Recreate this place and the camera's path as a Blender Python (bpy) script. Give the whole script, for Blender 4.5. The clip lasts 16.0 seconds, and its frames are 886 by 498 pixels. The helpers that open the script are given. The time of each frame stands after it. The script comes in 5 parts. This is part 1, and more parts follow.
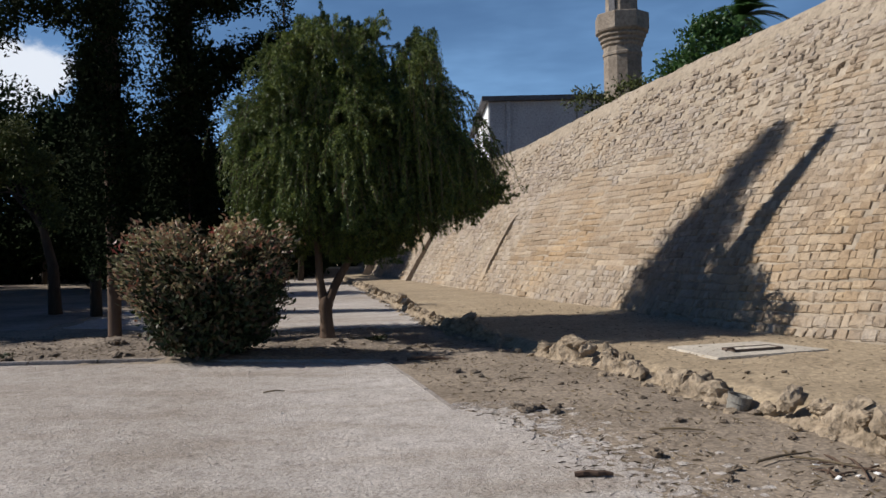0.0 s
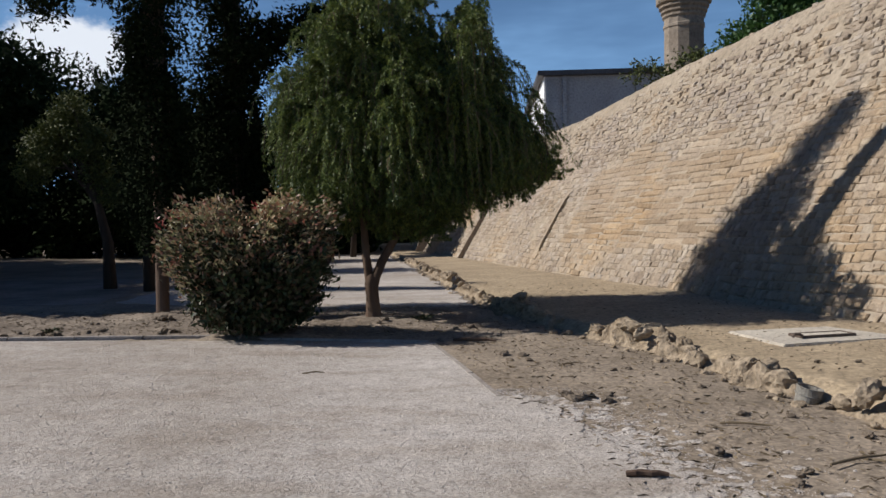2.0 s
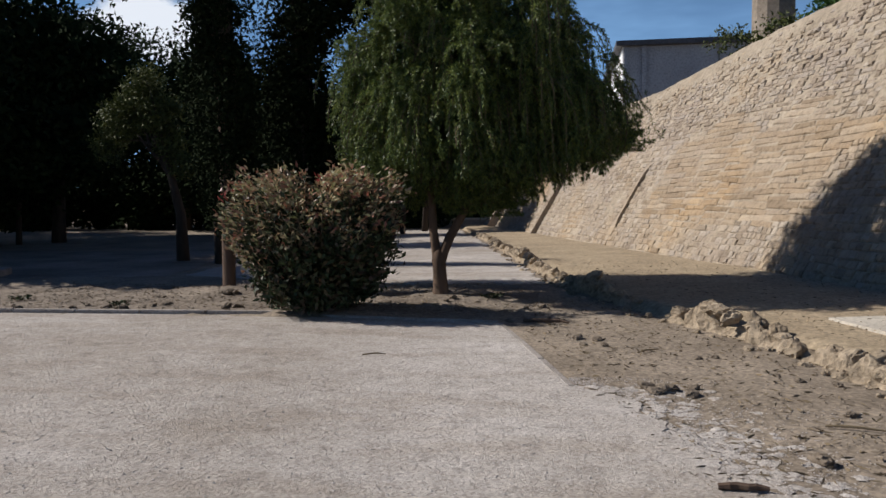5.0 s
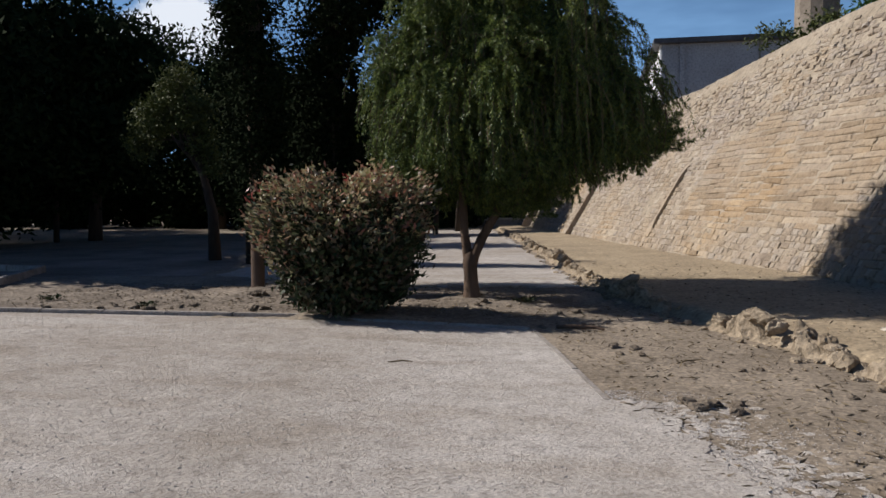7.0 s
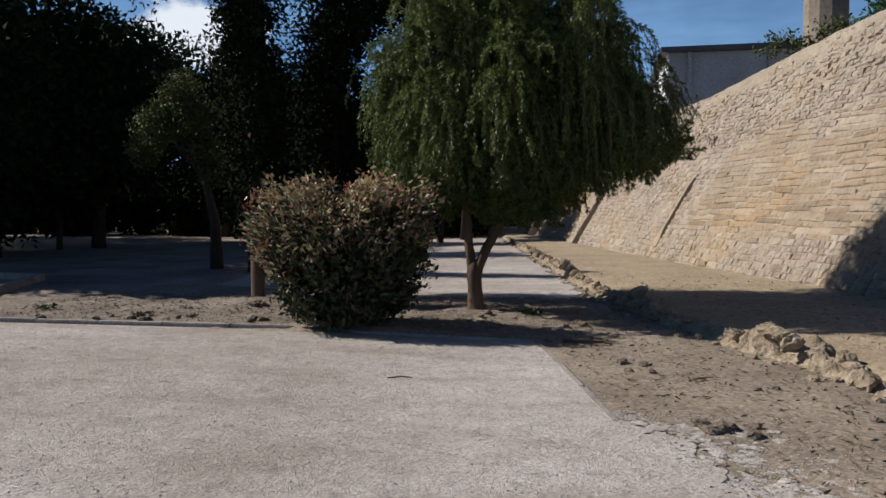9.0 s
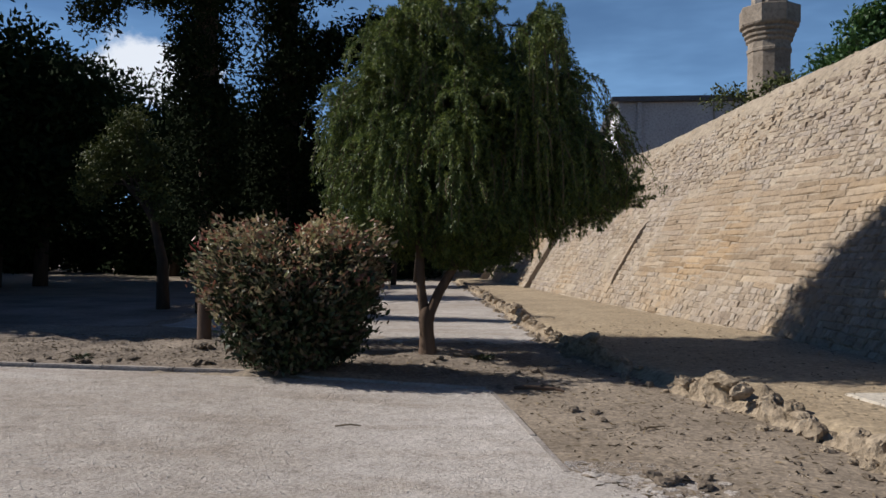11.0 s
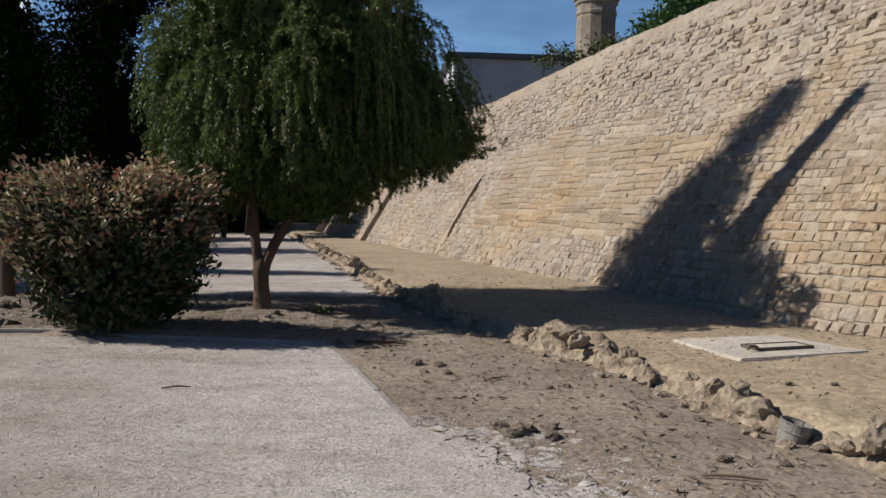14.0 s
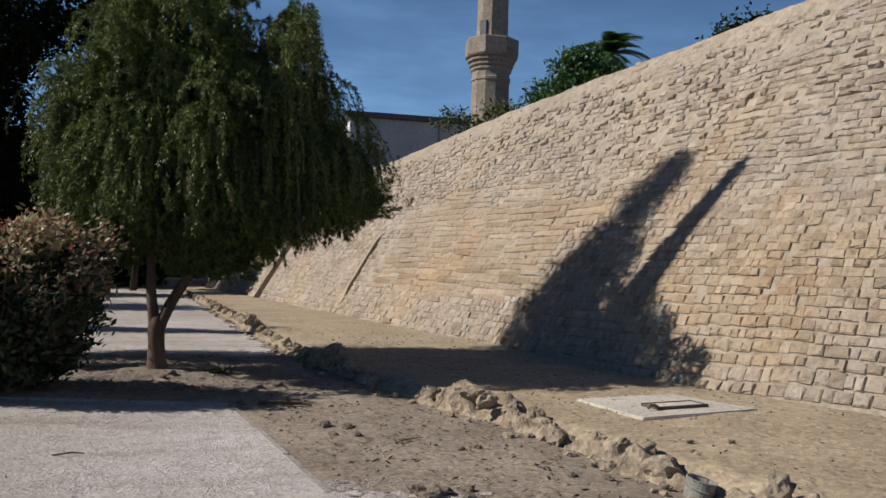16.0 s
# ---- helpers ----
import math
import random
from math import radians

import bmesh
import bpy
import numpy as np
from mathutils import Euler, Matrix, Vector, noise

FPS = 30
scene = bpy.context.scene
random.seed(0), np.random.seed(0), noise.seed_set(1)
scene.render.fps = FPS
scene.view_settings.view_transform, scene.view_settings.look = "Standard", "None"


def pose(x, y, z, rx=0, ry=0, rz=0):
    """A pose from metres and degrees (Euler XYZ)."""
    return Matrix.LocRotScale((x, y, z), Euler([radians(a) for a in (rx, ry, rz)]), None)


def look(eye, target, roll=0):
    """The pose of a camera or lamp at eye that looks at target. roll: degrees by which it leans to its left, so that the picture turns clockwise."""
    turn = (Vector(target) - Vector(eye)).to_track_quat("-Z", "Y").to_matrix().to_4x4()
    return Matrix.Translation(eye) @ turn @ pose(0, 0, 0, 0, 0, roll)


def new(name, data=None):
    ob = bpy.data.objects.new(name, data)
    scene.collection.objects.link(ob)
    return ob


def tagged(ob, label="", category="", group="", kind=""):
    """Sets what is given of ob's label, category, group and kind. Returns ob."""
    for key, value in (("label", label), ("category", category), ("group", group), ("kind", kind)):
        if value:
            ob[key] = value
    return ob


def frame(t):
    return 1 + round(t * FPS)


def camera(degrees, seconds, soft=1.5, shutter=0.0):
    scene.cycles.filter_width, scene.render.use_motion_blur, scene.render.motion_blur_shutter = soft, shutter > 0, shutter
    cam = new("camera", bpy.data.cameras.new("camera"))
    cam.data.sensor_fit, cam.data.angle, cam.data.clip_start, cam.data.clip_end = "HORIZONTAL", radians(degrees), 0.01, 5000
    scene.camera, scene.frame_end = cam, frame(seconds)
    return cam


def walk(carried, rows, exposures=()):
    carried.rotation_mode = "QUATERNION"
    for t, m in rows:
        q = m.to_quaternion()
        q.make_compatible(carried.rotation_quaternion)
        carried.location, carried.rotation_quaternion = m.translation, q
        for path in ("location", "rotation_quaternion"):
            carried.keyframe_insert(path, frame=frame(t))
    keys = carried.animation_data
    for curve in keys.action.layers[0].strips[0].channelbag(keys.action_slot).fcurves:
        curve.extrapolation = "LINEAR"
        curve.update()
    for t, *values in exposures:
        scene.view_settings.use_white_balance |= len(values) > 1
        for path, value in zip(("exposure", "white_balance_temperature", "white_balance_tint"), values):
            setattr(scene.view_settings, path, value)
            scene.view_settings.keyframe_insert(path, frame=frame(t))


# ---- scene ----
# camera: seconds, x, y, z, yaw to the left, pitch up, roll
PATH = [
    (0, -0.017, -0.011, 1.475, -0.82, -0.17, -1.35),
    (0.5, 0.003, 0.080, 1.473, 0.22, -0.53, -1.19),
    (1, 0.026, 0.180, 1.478, 1.16, -0.93, -1.12),
    (1.5, 0.054, 0.290, 1.476, 2.21, -1.35, -1.09),
    (2, 0.072, 0.395, 1.476, 3.12, -1.74, -1.07),
    (2.5, 0.091, 0.496, 1.478, 4.15, -2.16, -1.08),
    (3, 0.095, 0.567, 1.479, 5.02, -2.51, -1.06),
    (3.5, 0.091, 0.670, 1.474, 5.90, -2.92, -0.98),
    (4, 0.093, 0.752, 1.474, 6.70, -3.20, -0.94),
    (4.5, 0.083, 0.859, 1.463, 7.55, -3.39, -0.84),
    (7, 0.074, 1.250, 1.490, 10.81, -3.51, -0.55),
    (7.5, 0.061, 1.380, 1.485, 11.13, -3.38, -0.46),
    (8, 0.052, 1.444, 1.493, 11.34, -3.23, -0.40),
    (10.5, 0.065, 1.607, 1.515, 9.71, -1.16, 0.26),
    (11, 0.053, 1.617, 1.525, 7.91, 0.09, 0.55),
    (11.5, 0.028, 1.664, 1.531, 5.76, 0.94, 0.84),
    (12, 0.028, 1.722, 1.516, 3.94, 0.80, 0.74),
    (12.5, 0.018, 1.799, 1.504, 1.87, -0.34, 0.87),
    (13, 0.002, 1.852, 1.500, 0.02, -1.45, 0.95),
    (13.5, -0.023, 1.900, 1.488, -2.13, -2.56, 1.03),
    (14, -0.041, 1.943, 1.478, -3.95, -3.04, 1.15),
    (14.5, -0.083, 1.985, 1.487, -6.16, -3.03, 1.49),
    (15, -0.103, 2.016, 1.492, -7.94, -2.32, 1.68),
    (15.5, -0.124, 2.026, 1.505, -9.85, -0.74, 1.86),
    (16, -0.222, 1.953, 1.489, -11.52, 1.31, 2.09),
]


def aim(x, y, z, yaw, pitch, roll):
    a, p = radians(yaw), radians(pitch)
    ahead = Vector((-math.sin(a) * math.cos(p), math.cos(a) * math.cos(p), math.sin(p)))
    return look((x, y, z), Vector((x, y, z)) + 10 * ahead, roll)


cam = camera(57.8, 16.0, soft=1.55)
walk(cam, [(r[0], aim(*r[1:])) for r in PATH], exposures=[(0, 0.14), (16, 0.14)])

# ---- light: sun from the left, sky ----
SUN_ELEV, SUN_DX, SUN_DY = 37.0, 0.9975, -0.07     # the way the light travels in plan


def build_light():
    w = bpy.data.worlds.new("sky")
    scene.world = w
    w.use_nodes = True
    nt = w.node_tree
    nt.nodes.clear()
    out = nt.nodes.new("ShaderNodeOutputWorld")
    bg = nt.nodes.new("ShaderNodeBackground")
    sky = nt.nodes.new("ShaderNodeTexSky")
    sky.sky_type = "NISHITA"
    sky.sun_disc = False
    sky.sun_elevation = radians(SUN_ELEV)
    # the sun stands opposite to the light's travel; the sky's rotation is clockwise from +y
    sky.sun_rotation = math.atan2(-SUN_DX, -SUN_DY)
    sky.air_density, sky.dust_density, sky.ozone_density = 1.0, 0.0, 4.0
    bg.inputs["Strength"].default_value = 0.05
    # thin veils over the whole sky and a cumulus bank above the park
    L = nt.links.new
    geo = nt.nodes.new("ShaderNodeTexCoord")

    def cloud_noise(scale, freq, detail):
        mp = nt.nodes.new("ShaderNodeMapping")
        mp.inputs["Scale"].default_value = scale
        no = nt.nodes.new("ShaderNodeTexNoise")
        no.inputs["Scale"].default_value, no.inputs["Detail"].default_value, no.inputs["Roughness"].default_value = freq, detail, 0.6
        L(geo.outputs["Generated"], mp.inputs["Vector"])
        L(mp.outputs[0], no.inputs["Vector"])
        return no.outputs["Fac"]

    def math_node(op, a, b):
        m = nt.nodes.new("ShaderNodeMath")
        m.operation, m.use_clamp = op, False
        for sock, v in zip(m.inputs, (a, b)):
            if isinstance(v, float):
                sock.default_value = v
            else:
                L(v, sock)
        return m.outputs[0]

    def blend(base, colour, fac):
        mx = nt.nodes.new("ShaderNodeMixRGB")
        mx.inputs[2].default_value = (*colour, 1)
        L(fac, mx.inputs[0])
        L(base, mx.inputs[1])
        return mx.outputs[0]

    def soft_step(src, lo, hi, top):
        r = nt.nodes.new("ShaderNodeMapRange")
        r.interpolation_type = "SMOOTHSTEP"
        for k, v in (("From Min", lo), ("From Max", hi), ("To Min", 0.0), ("To Max", top)):
            r.inputs[k].default_value = v
        L(src, r.inputs["Value"])
        return r.outputs[0]

    tint = nt.nodes.new("ShaderNodeMixRGB")
    tint.blend_type = "MULTIPLY"
    tint.inputs[0].default_value = 1.0
    tint.inputs[2].default_value = (0.42, 0.61, 0.86, 1)
    L(sky.outputs[0], tint.inputs[1])
    sep = nt.nodes.new("ShaderNodeSeparateXYZ")
    L(geo.outputs["Generated"], sep.inputs[0])
    low = soft_step(math_node("MULTIPLY", sep.outputs["Z"], -1.0), -0.55, -0.05, 1.0)
    veil = math_node("ADD", math_node("MULTIPLY", soft_step(cloud_noise((1.2, 1.0, 5.0), 1.7, 5), 0.38, 0.8, 0.6), low), math_node("MULTIPLY", low, 0.36))
    col = blend(tint.outputs[0], (5.6, 10.4, 17.5), veil)
    off = nt.nodes.new("ShaderNodeVectorMath")
    off.operation = "SUBTRACT"
    off.inputs[1].default_value = (-0.455, 0.866, 0.2)
    L(geo.outputs["Generated"], off.inputs[0])
    flat = nt.nodes.new("ShaderNodeVectorMath")
    flat.operation = "MULTIPLY"
    flat.inputs[1].default_value = (8.2, 8.2, 14.5)
    L(off.outputs[0], flat.inputs[0])
    far = nt.nodes.new("ShaderNodeVectorMath")
    far.operation = "LENGTH"
    L(flat.outputs[0], far.inputs[0])
    body = math_node("SUBTRACT", math_node("MULTIPLY", cloud_noise((6, 6, 9), 1.6, 8), 1.9), far.outputs["Value"])
    col = blend(col, (15.0, 15.8, 17.2), soft_step(body, 0.15, 0.5, 0.95))
    L(col, bg.inputs["Color"])
    L(bg.outputs[0], out.inputs[0])
    d = bpy.data.lights.new("sun", "SUN")
    d.energy, d.angle, d.color = 5.0, radians(0.42), (1.0, 0.945, 0.89)
    ob = new("sun", d)
    way = Vector((SUN_DX, SUN_DY, -math.hypot(SUN_DX, SUN_DY) * math.tan(radians(SUN_ELEV))))
    ob.rotation_mode = "QUATERNION"
    ob.rotation_quaternion = way.to_track_quat("-Z", "Y")
    ob.location = (-20, 0, 30)


build_light()

# ---- materials ----
def mat_base(name, rough=0.85, metal=0.0):
    m = bpy.data.materials.new(name)
    m.use_nodes = True
    nt = m.node_tree
    b = nt.nodes["Principled BSDF"]
    b.inputs["Roughness"].default_value = rough
    b.inputs["Metallic"].default_value = metal
    b.inputs["Specular IOR Level"].default_value = 0.25
    return m, nt, b


def noise_node(nt, scale, detail=5, rough=0.6, coord="Object", stretch=None):
    tc = nt.nodes.new("ShaderNodeTexCoord")
    n = nt.nodes.new("ShaderNodeTexNoise")
    n.inputs["Scale"].default_value, n.inputs["Detail"].default_value, n.inputs["Roughness"].default_value = scale, detail, rough
    src = tc.outputs[coord]
    if stretch:
        mp = nt.nodes.new("ShaderNodeMapping")
        mp.inputs["Scale"].default_value = stretch
        nt.links.new(src, mp.inputs["Vector"])
        src = mp.outputs[0]
    nt.links.new(src, n.inputs["Vector"])
    return n


def ramp(nt, src, stops):
    r = nt.nodes.new("ShaderNodeValToRGB")
    e = r.color_ramp.elements
    while len(e) < len(stops):
        e.new(0.5)
    for k, (p, c) in zip(e, stops):
        k.position, k.color = p, (*c, 1)
    nt.links.new(src, r.inputs[0])
    return r.outputs[0]


def mixc(nt, a, b, fac, mode="MIX"):
    m = nt.nodes.new("ShaderNodeMixRGB")
    m.blend_type = mode
    for sock, v in zip(m.inputs, (fac, a, b)):
        if isinstance(v, (int, float)):
            sock.default_value = v
        elif isinstance(v, tuple):
            sock.default_value = (*v, 1)
        else:
            nt.links.new(v, sock)
    return m.outputs[0]


def bump(nt, b, src, strength, distance):
    n = nt.nodes.new("ShaderNodeBump")
    n.inputs["Strength"].default_value, n.inputs["Distance"].default_value = strength, distance
    nt.links.new(src, n.inputs["Height"])
    nt.links.new(n.outputs[0], b.inputs["Normal"])


def surface(name, dark, light, big, fine, rough=0.9, bumped=0.01, speck=None, strength=0.8):
    """Two colours mixed by a broad and a fine noise, with relief from the fine one. World coordinates by Geometry position."""
    m, nt, b = mat_base(name, rough)
    g = nt.nodes.new("ShaderNodeNewGeometry")
    n1, n2 = nt.nodes.new("ShaderNodeTexNoise"), nt.nodes.new("ShaderNodeTexNoise")
    for n, s, d in ((n1, big, 6), (n2, fine, 8)):
        n.inputs["Scale"].default_value, n.inputs["Detail"].default_value, n.inputs["Roughness"].default_value = s, d, 0.65
        nt.links.new(g.outputs["Position"], n.inputs["Vector"])
    c1 = ramp(nt, n1.outputs["Fac"], [(0.32, dark), (0.68, light)])
    c2 = ramp(nt, n2.outputs["Fac"], [(0.3, (0.55, 0.55, 0.55)), (0.5, (1, 1, 1)), (0.72, (1.25, 1.25, 1.25))])
    col = mixc(nt, c1, c2, 0.85, "MULTIPLY")
    if speck:
        v = nt.nodes.new("ShaderNodeTexVoronoi")
        v.inputs["Scale"].default_value = speck[0]
        nt.links.new(g.outputs["Position"], v.inputs["Vector"])
        sp = ramp(nt, v.outputs["Color"], [(0.15, speck[1]), (0.5, (0.8, 0.8, 0.8)), (0.85, speck[2])])
        col = mixc(nt, col, sp, 0.7, "MULTIPLY")
    nt.links.new(col, b.inputs["Base Color"])
    bump(nt, b, n2.outputs["Fac"], strength, bumped)
    return m


def gravel_material():
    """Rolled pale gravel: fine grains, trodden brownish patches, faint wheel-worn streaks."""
    m, nt, b = mat_base("pale_gravel", 0.95)
    g = nt.nodes.new("ShaderNodeNewGeometry")

    def field(scale, detail, stretch=(1, 1, 1), rough=0.6):
        mp = nt.nodes.new("ShaderNodeMapping")
        mp.inputs["Scale"].default_value = stretch
        mp.inputs["Rotation"].default_value = (0, 0, 0.35)
        n = nt.nodes.new("ShaderNodeTexNoise")
        n.inputs["Scale"].default_value, n.inputs["Detail"].default_value, n.inputs["Roughness"].default_value = scale, detail, rough
        nt.links.new(g.outputs["Position"], mp.inputs["Vector"])
        nt.links.new(mp.outputs[0], n.inputs["Vector"])
        return n.outputs["Fac"]

    c = ramp(nt, field(0.45, 5), [(0.3, (0.35, 0.308, 0.265)), (0.5, (0.44, 0.402, 0.366)), (0.7, (0.515, 0.478, 0.446))])
    c = mixc(nt, c, ramp(nt, field(1.1, 6, (0.55, 1.6, 1)), [(0.34, (0.80, 0.765, 0.72)), (0.52, (1, 1, 1))]), 0.8, "MULTIPLY")
    c = mixc(nt, c, ramp(nt, field(5.5, 8, rough=0.72), [(0.30, (0.62, 0.605, 0.585)), (0.45, (0.93, 0.925, 0.92)), (0.55, (1.02, 1.02, 1.02)), (0.72, (1.16, 1.165, 1.17))]), 0.9, "MULTIPLY")
    # paler towards +x beside the kerb, browner towards -x, broken up by noise
    sep = nt.nodes.new("ShaderNodeSeparateXYZ")
    nt.links.new(g.outputs["Position"], sep.inputs[0])
    x_tone = nt.nodes.new("ShaderNodeMath")
    x_tone.operation = "MULTIPLY_ADD"
    x_tone.inputs[1].default_value, x_tone.inputs[2].default_value = 0.13, 0.36
    nt.links.new(sep.outputs["X"], x_tone.inputs[0])
    lay = nt.nodes.new("ShaderNodeMath")
    lay.operation = "MULTIPLY_ADD"
    lay.inputs[1].default_value = 0.55
    nt.links.new(field(0.5, 4), lay.inputs[0])
    nt.links.new(x_tone.outputs[0], lay.inputs[2])
    c = mixc(nt, c, ramp(nt, lay.outputs[0], [(0.15, (0.91, 0.895, 0.875)), (0.5, (1.0, 1.0, 1.0)), (0.8, (1.17, 1.175, 1.18))]), 1.0, "MULTIPLY")
    v = nt.nodes.new("ShaderNodeTexVoronoi")
    v.inputs["Scale"].default_value = 60
    nt.links.new(g.outputs["Position"], v.inputs["Vector"])
    c = mixc(nt, c, ramp(nt, v.outputs["Color"], [(0.1, (0.62, 0.6, 0.58)), (0.5, (0.95, 0.95, 0.95)), (0.9, (1.2, 1.2, 1.18))]), 0.75, "MULTIPLY")
    nt.links.new(c, b.inputs["Base Color"])
    bump(nt, b, field(19, 8, rough=0.75), 0.95, 0.02)
    return m


def stone_material(name, hue=(1.0, 1.0, 1.0)):
    m, nt, b = mat_base(name, 0.92)
    g = nt.nodes.new("ShaderNodeNewGeometry")
    oi = nt.nodes.new("ShaderNodeObjectInfo")
    add = nt.nodes.new("ShaderNodeMath")
    add.operation = "ADD"
    fr = nt.nodes.new("ShaderNodeMath")
    fr.operation = "FRACT"
    nt.links.new(g.outputs["Random Per Island"], add.inputs[0])
    nt.links.new(oi.outputs["Random"], add.inputs[1])
    nt.links.new(add.outputs[0], fr.inputs[0])
    each = ramp(nt, fr.outputs[0], [(0.0, (0.25, 0.204, 0.155)), (0.25, (0.32, 0.264, 0.204)), (0.55, (0.345, 0.29, 0.227)), (0.8, (0.33, 0.287, 0.24)), (1.0, (0.40, 0.347, 0.285))])
    n1, n2, n3 = (nt.nodes.new("ShaderNodeTexNoise") for _ in range(3))
    for n, s, d in ((n1, 0.28, 4), (n2, 9, 8), (n3, 1.6, 6)):
        n.inputs["Scale"].default_value, n.inputs["Detail"].default_value, n.inputs["Roughness"].default_value = s, d, 0.62
        nt.links.new(g.outputs["Position"], n.inputs["Vector"])
    broad = ramp(nt, n1.outputs["Fac"], [(0.35, (0.94, 0.92, 0.92)), (0.5, (1.0, 0.98, 0.95)), (0.66, (1.08, 0.94, 0.74))])
    grain = ramp(nt, n2.outputs["Fac"], [(0.28, (0.42, 0.4, 0.37)), (0.46, (0.95, 0.95, 0.95)), (0.75, (1.15, 1.14, 1.1))])
    worn = ramp(nt, n3.outputs["Fac"], [(0.3, (0.82, 0.8, 0.8)), (0.6, (1.04, 1.03, 1.0))])
    c = mixc(nt, each, broad, 0.9, "MULTIPLY")
    c = mixc(nt, c, grain, 0.75, "MULTIPLY")
    c = mixc(nt, c, worn, 0.8, "MULTIPLY")
    c = mixc(nt, c, hue, 1.0, "MULTIPLY")
    nt.links.new(c, b.inputs["Base Color"])
    bump(nt, b, n2.outputs["Fac"], 1.0, 0.06)
    return m


def leaf_material(name, cols, rough=0.55, sheer=0.25):
    m, nt, b = mat_base(name, rough)
    b.inputs["Specular IOR Level"].default_value = 0.05 if rough > 0.9 else 0.3
    g = nt.nodes.new("ShaderNodeNewGeometry")
    n1 = nt.nodes.new("ShaderNodeTexNoise")
    n1.inputs["Scale"].default_value, n1.inputs["Detail"].default_value = 1.3, 3
    nt.links.new(g.outputs["Position"], n1.inputs["Vector"])
    k = len(cols) - 1
    c = ramp(nt, g.outputs["Random Per Island"], [(i / k, c) for i, c in enumerate(cols)])
    s = ramp(nt, n1.outputs["Fac"], [(0.35, (0.7, 0.75, 0.7)), (0.65, (1.2, 1.2, 1.1))])
    c = mixc(nt, c, s, 0.8, "MULTIPLY")
    nt.links.new(c, b.inputs["Base Color"])
    if sheer:
        tr = nt.nodes.new("ShaderNodeBsdfTranslucent")
        ms = nt.nodes.new("ShaderNodeMixShader")
        ms.inputs[0].default_value = sheer
        nt.links.new(c, tr.inputs["Color"])
        nt.links.new(b.outputs[0], ms.inputs[1])
        nt.links.new(tr.outputs[0], ms.inputs[2])
        nt.links.new(ms.outputs[0], nt.nodes["Material Output"].inputs["Surface"])
    return m


def bark_material(name, dark, light):
    m, nt, b = mat_base(name, 0.95)
    n = noise_node(nt, 7, 8, 0.65, "Object", (1, 1, 0.22))
    nt.links.new(ramp(nt, n.outputs["Fac"], [(0.3, dark), (0.7, light)]), b.inputs["Base Color"])
    bump(nt, b, n.outputs["Fac"], 1.0, 0.02)
    return m


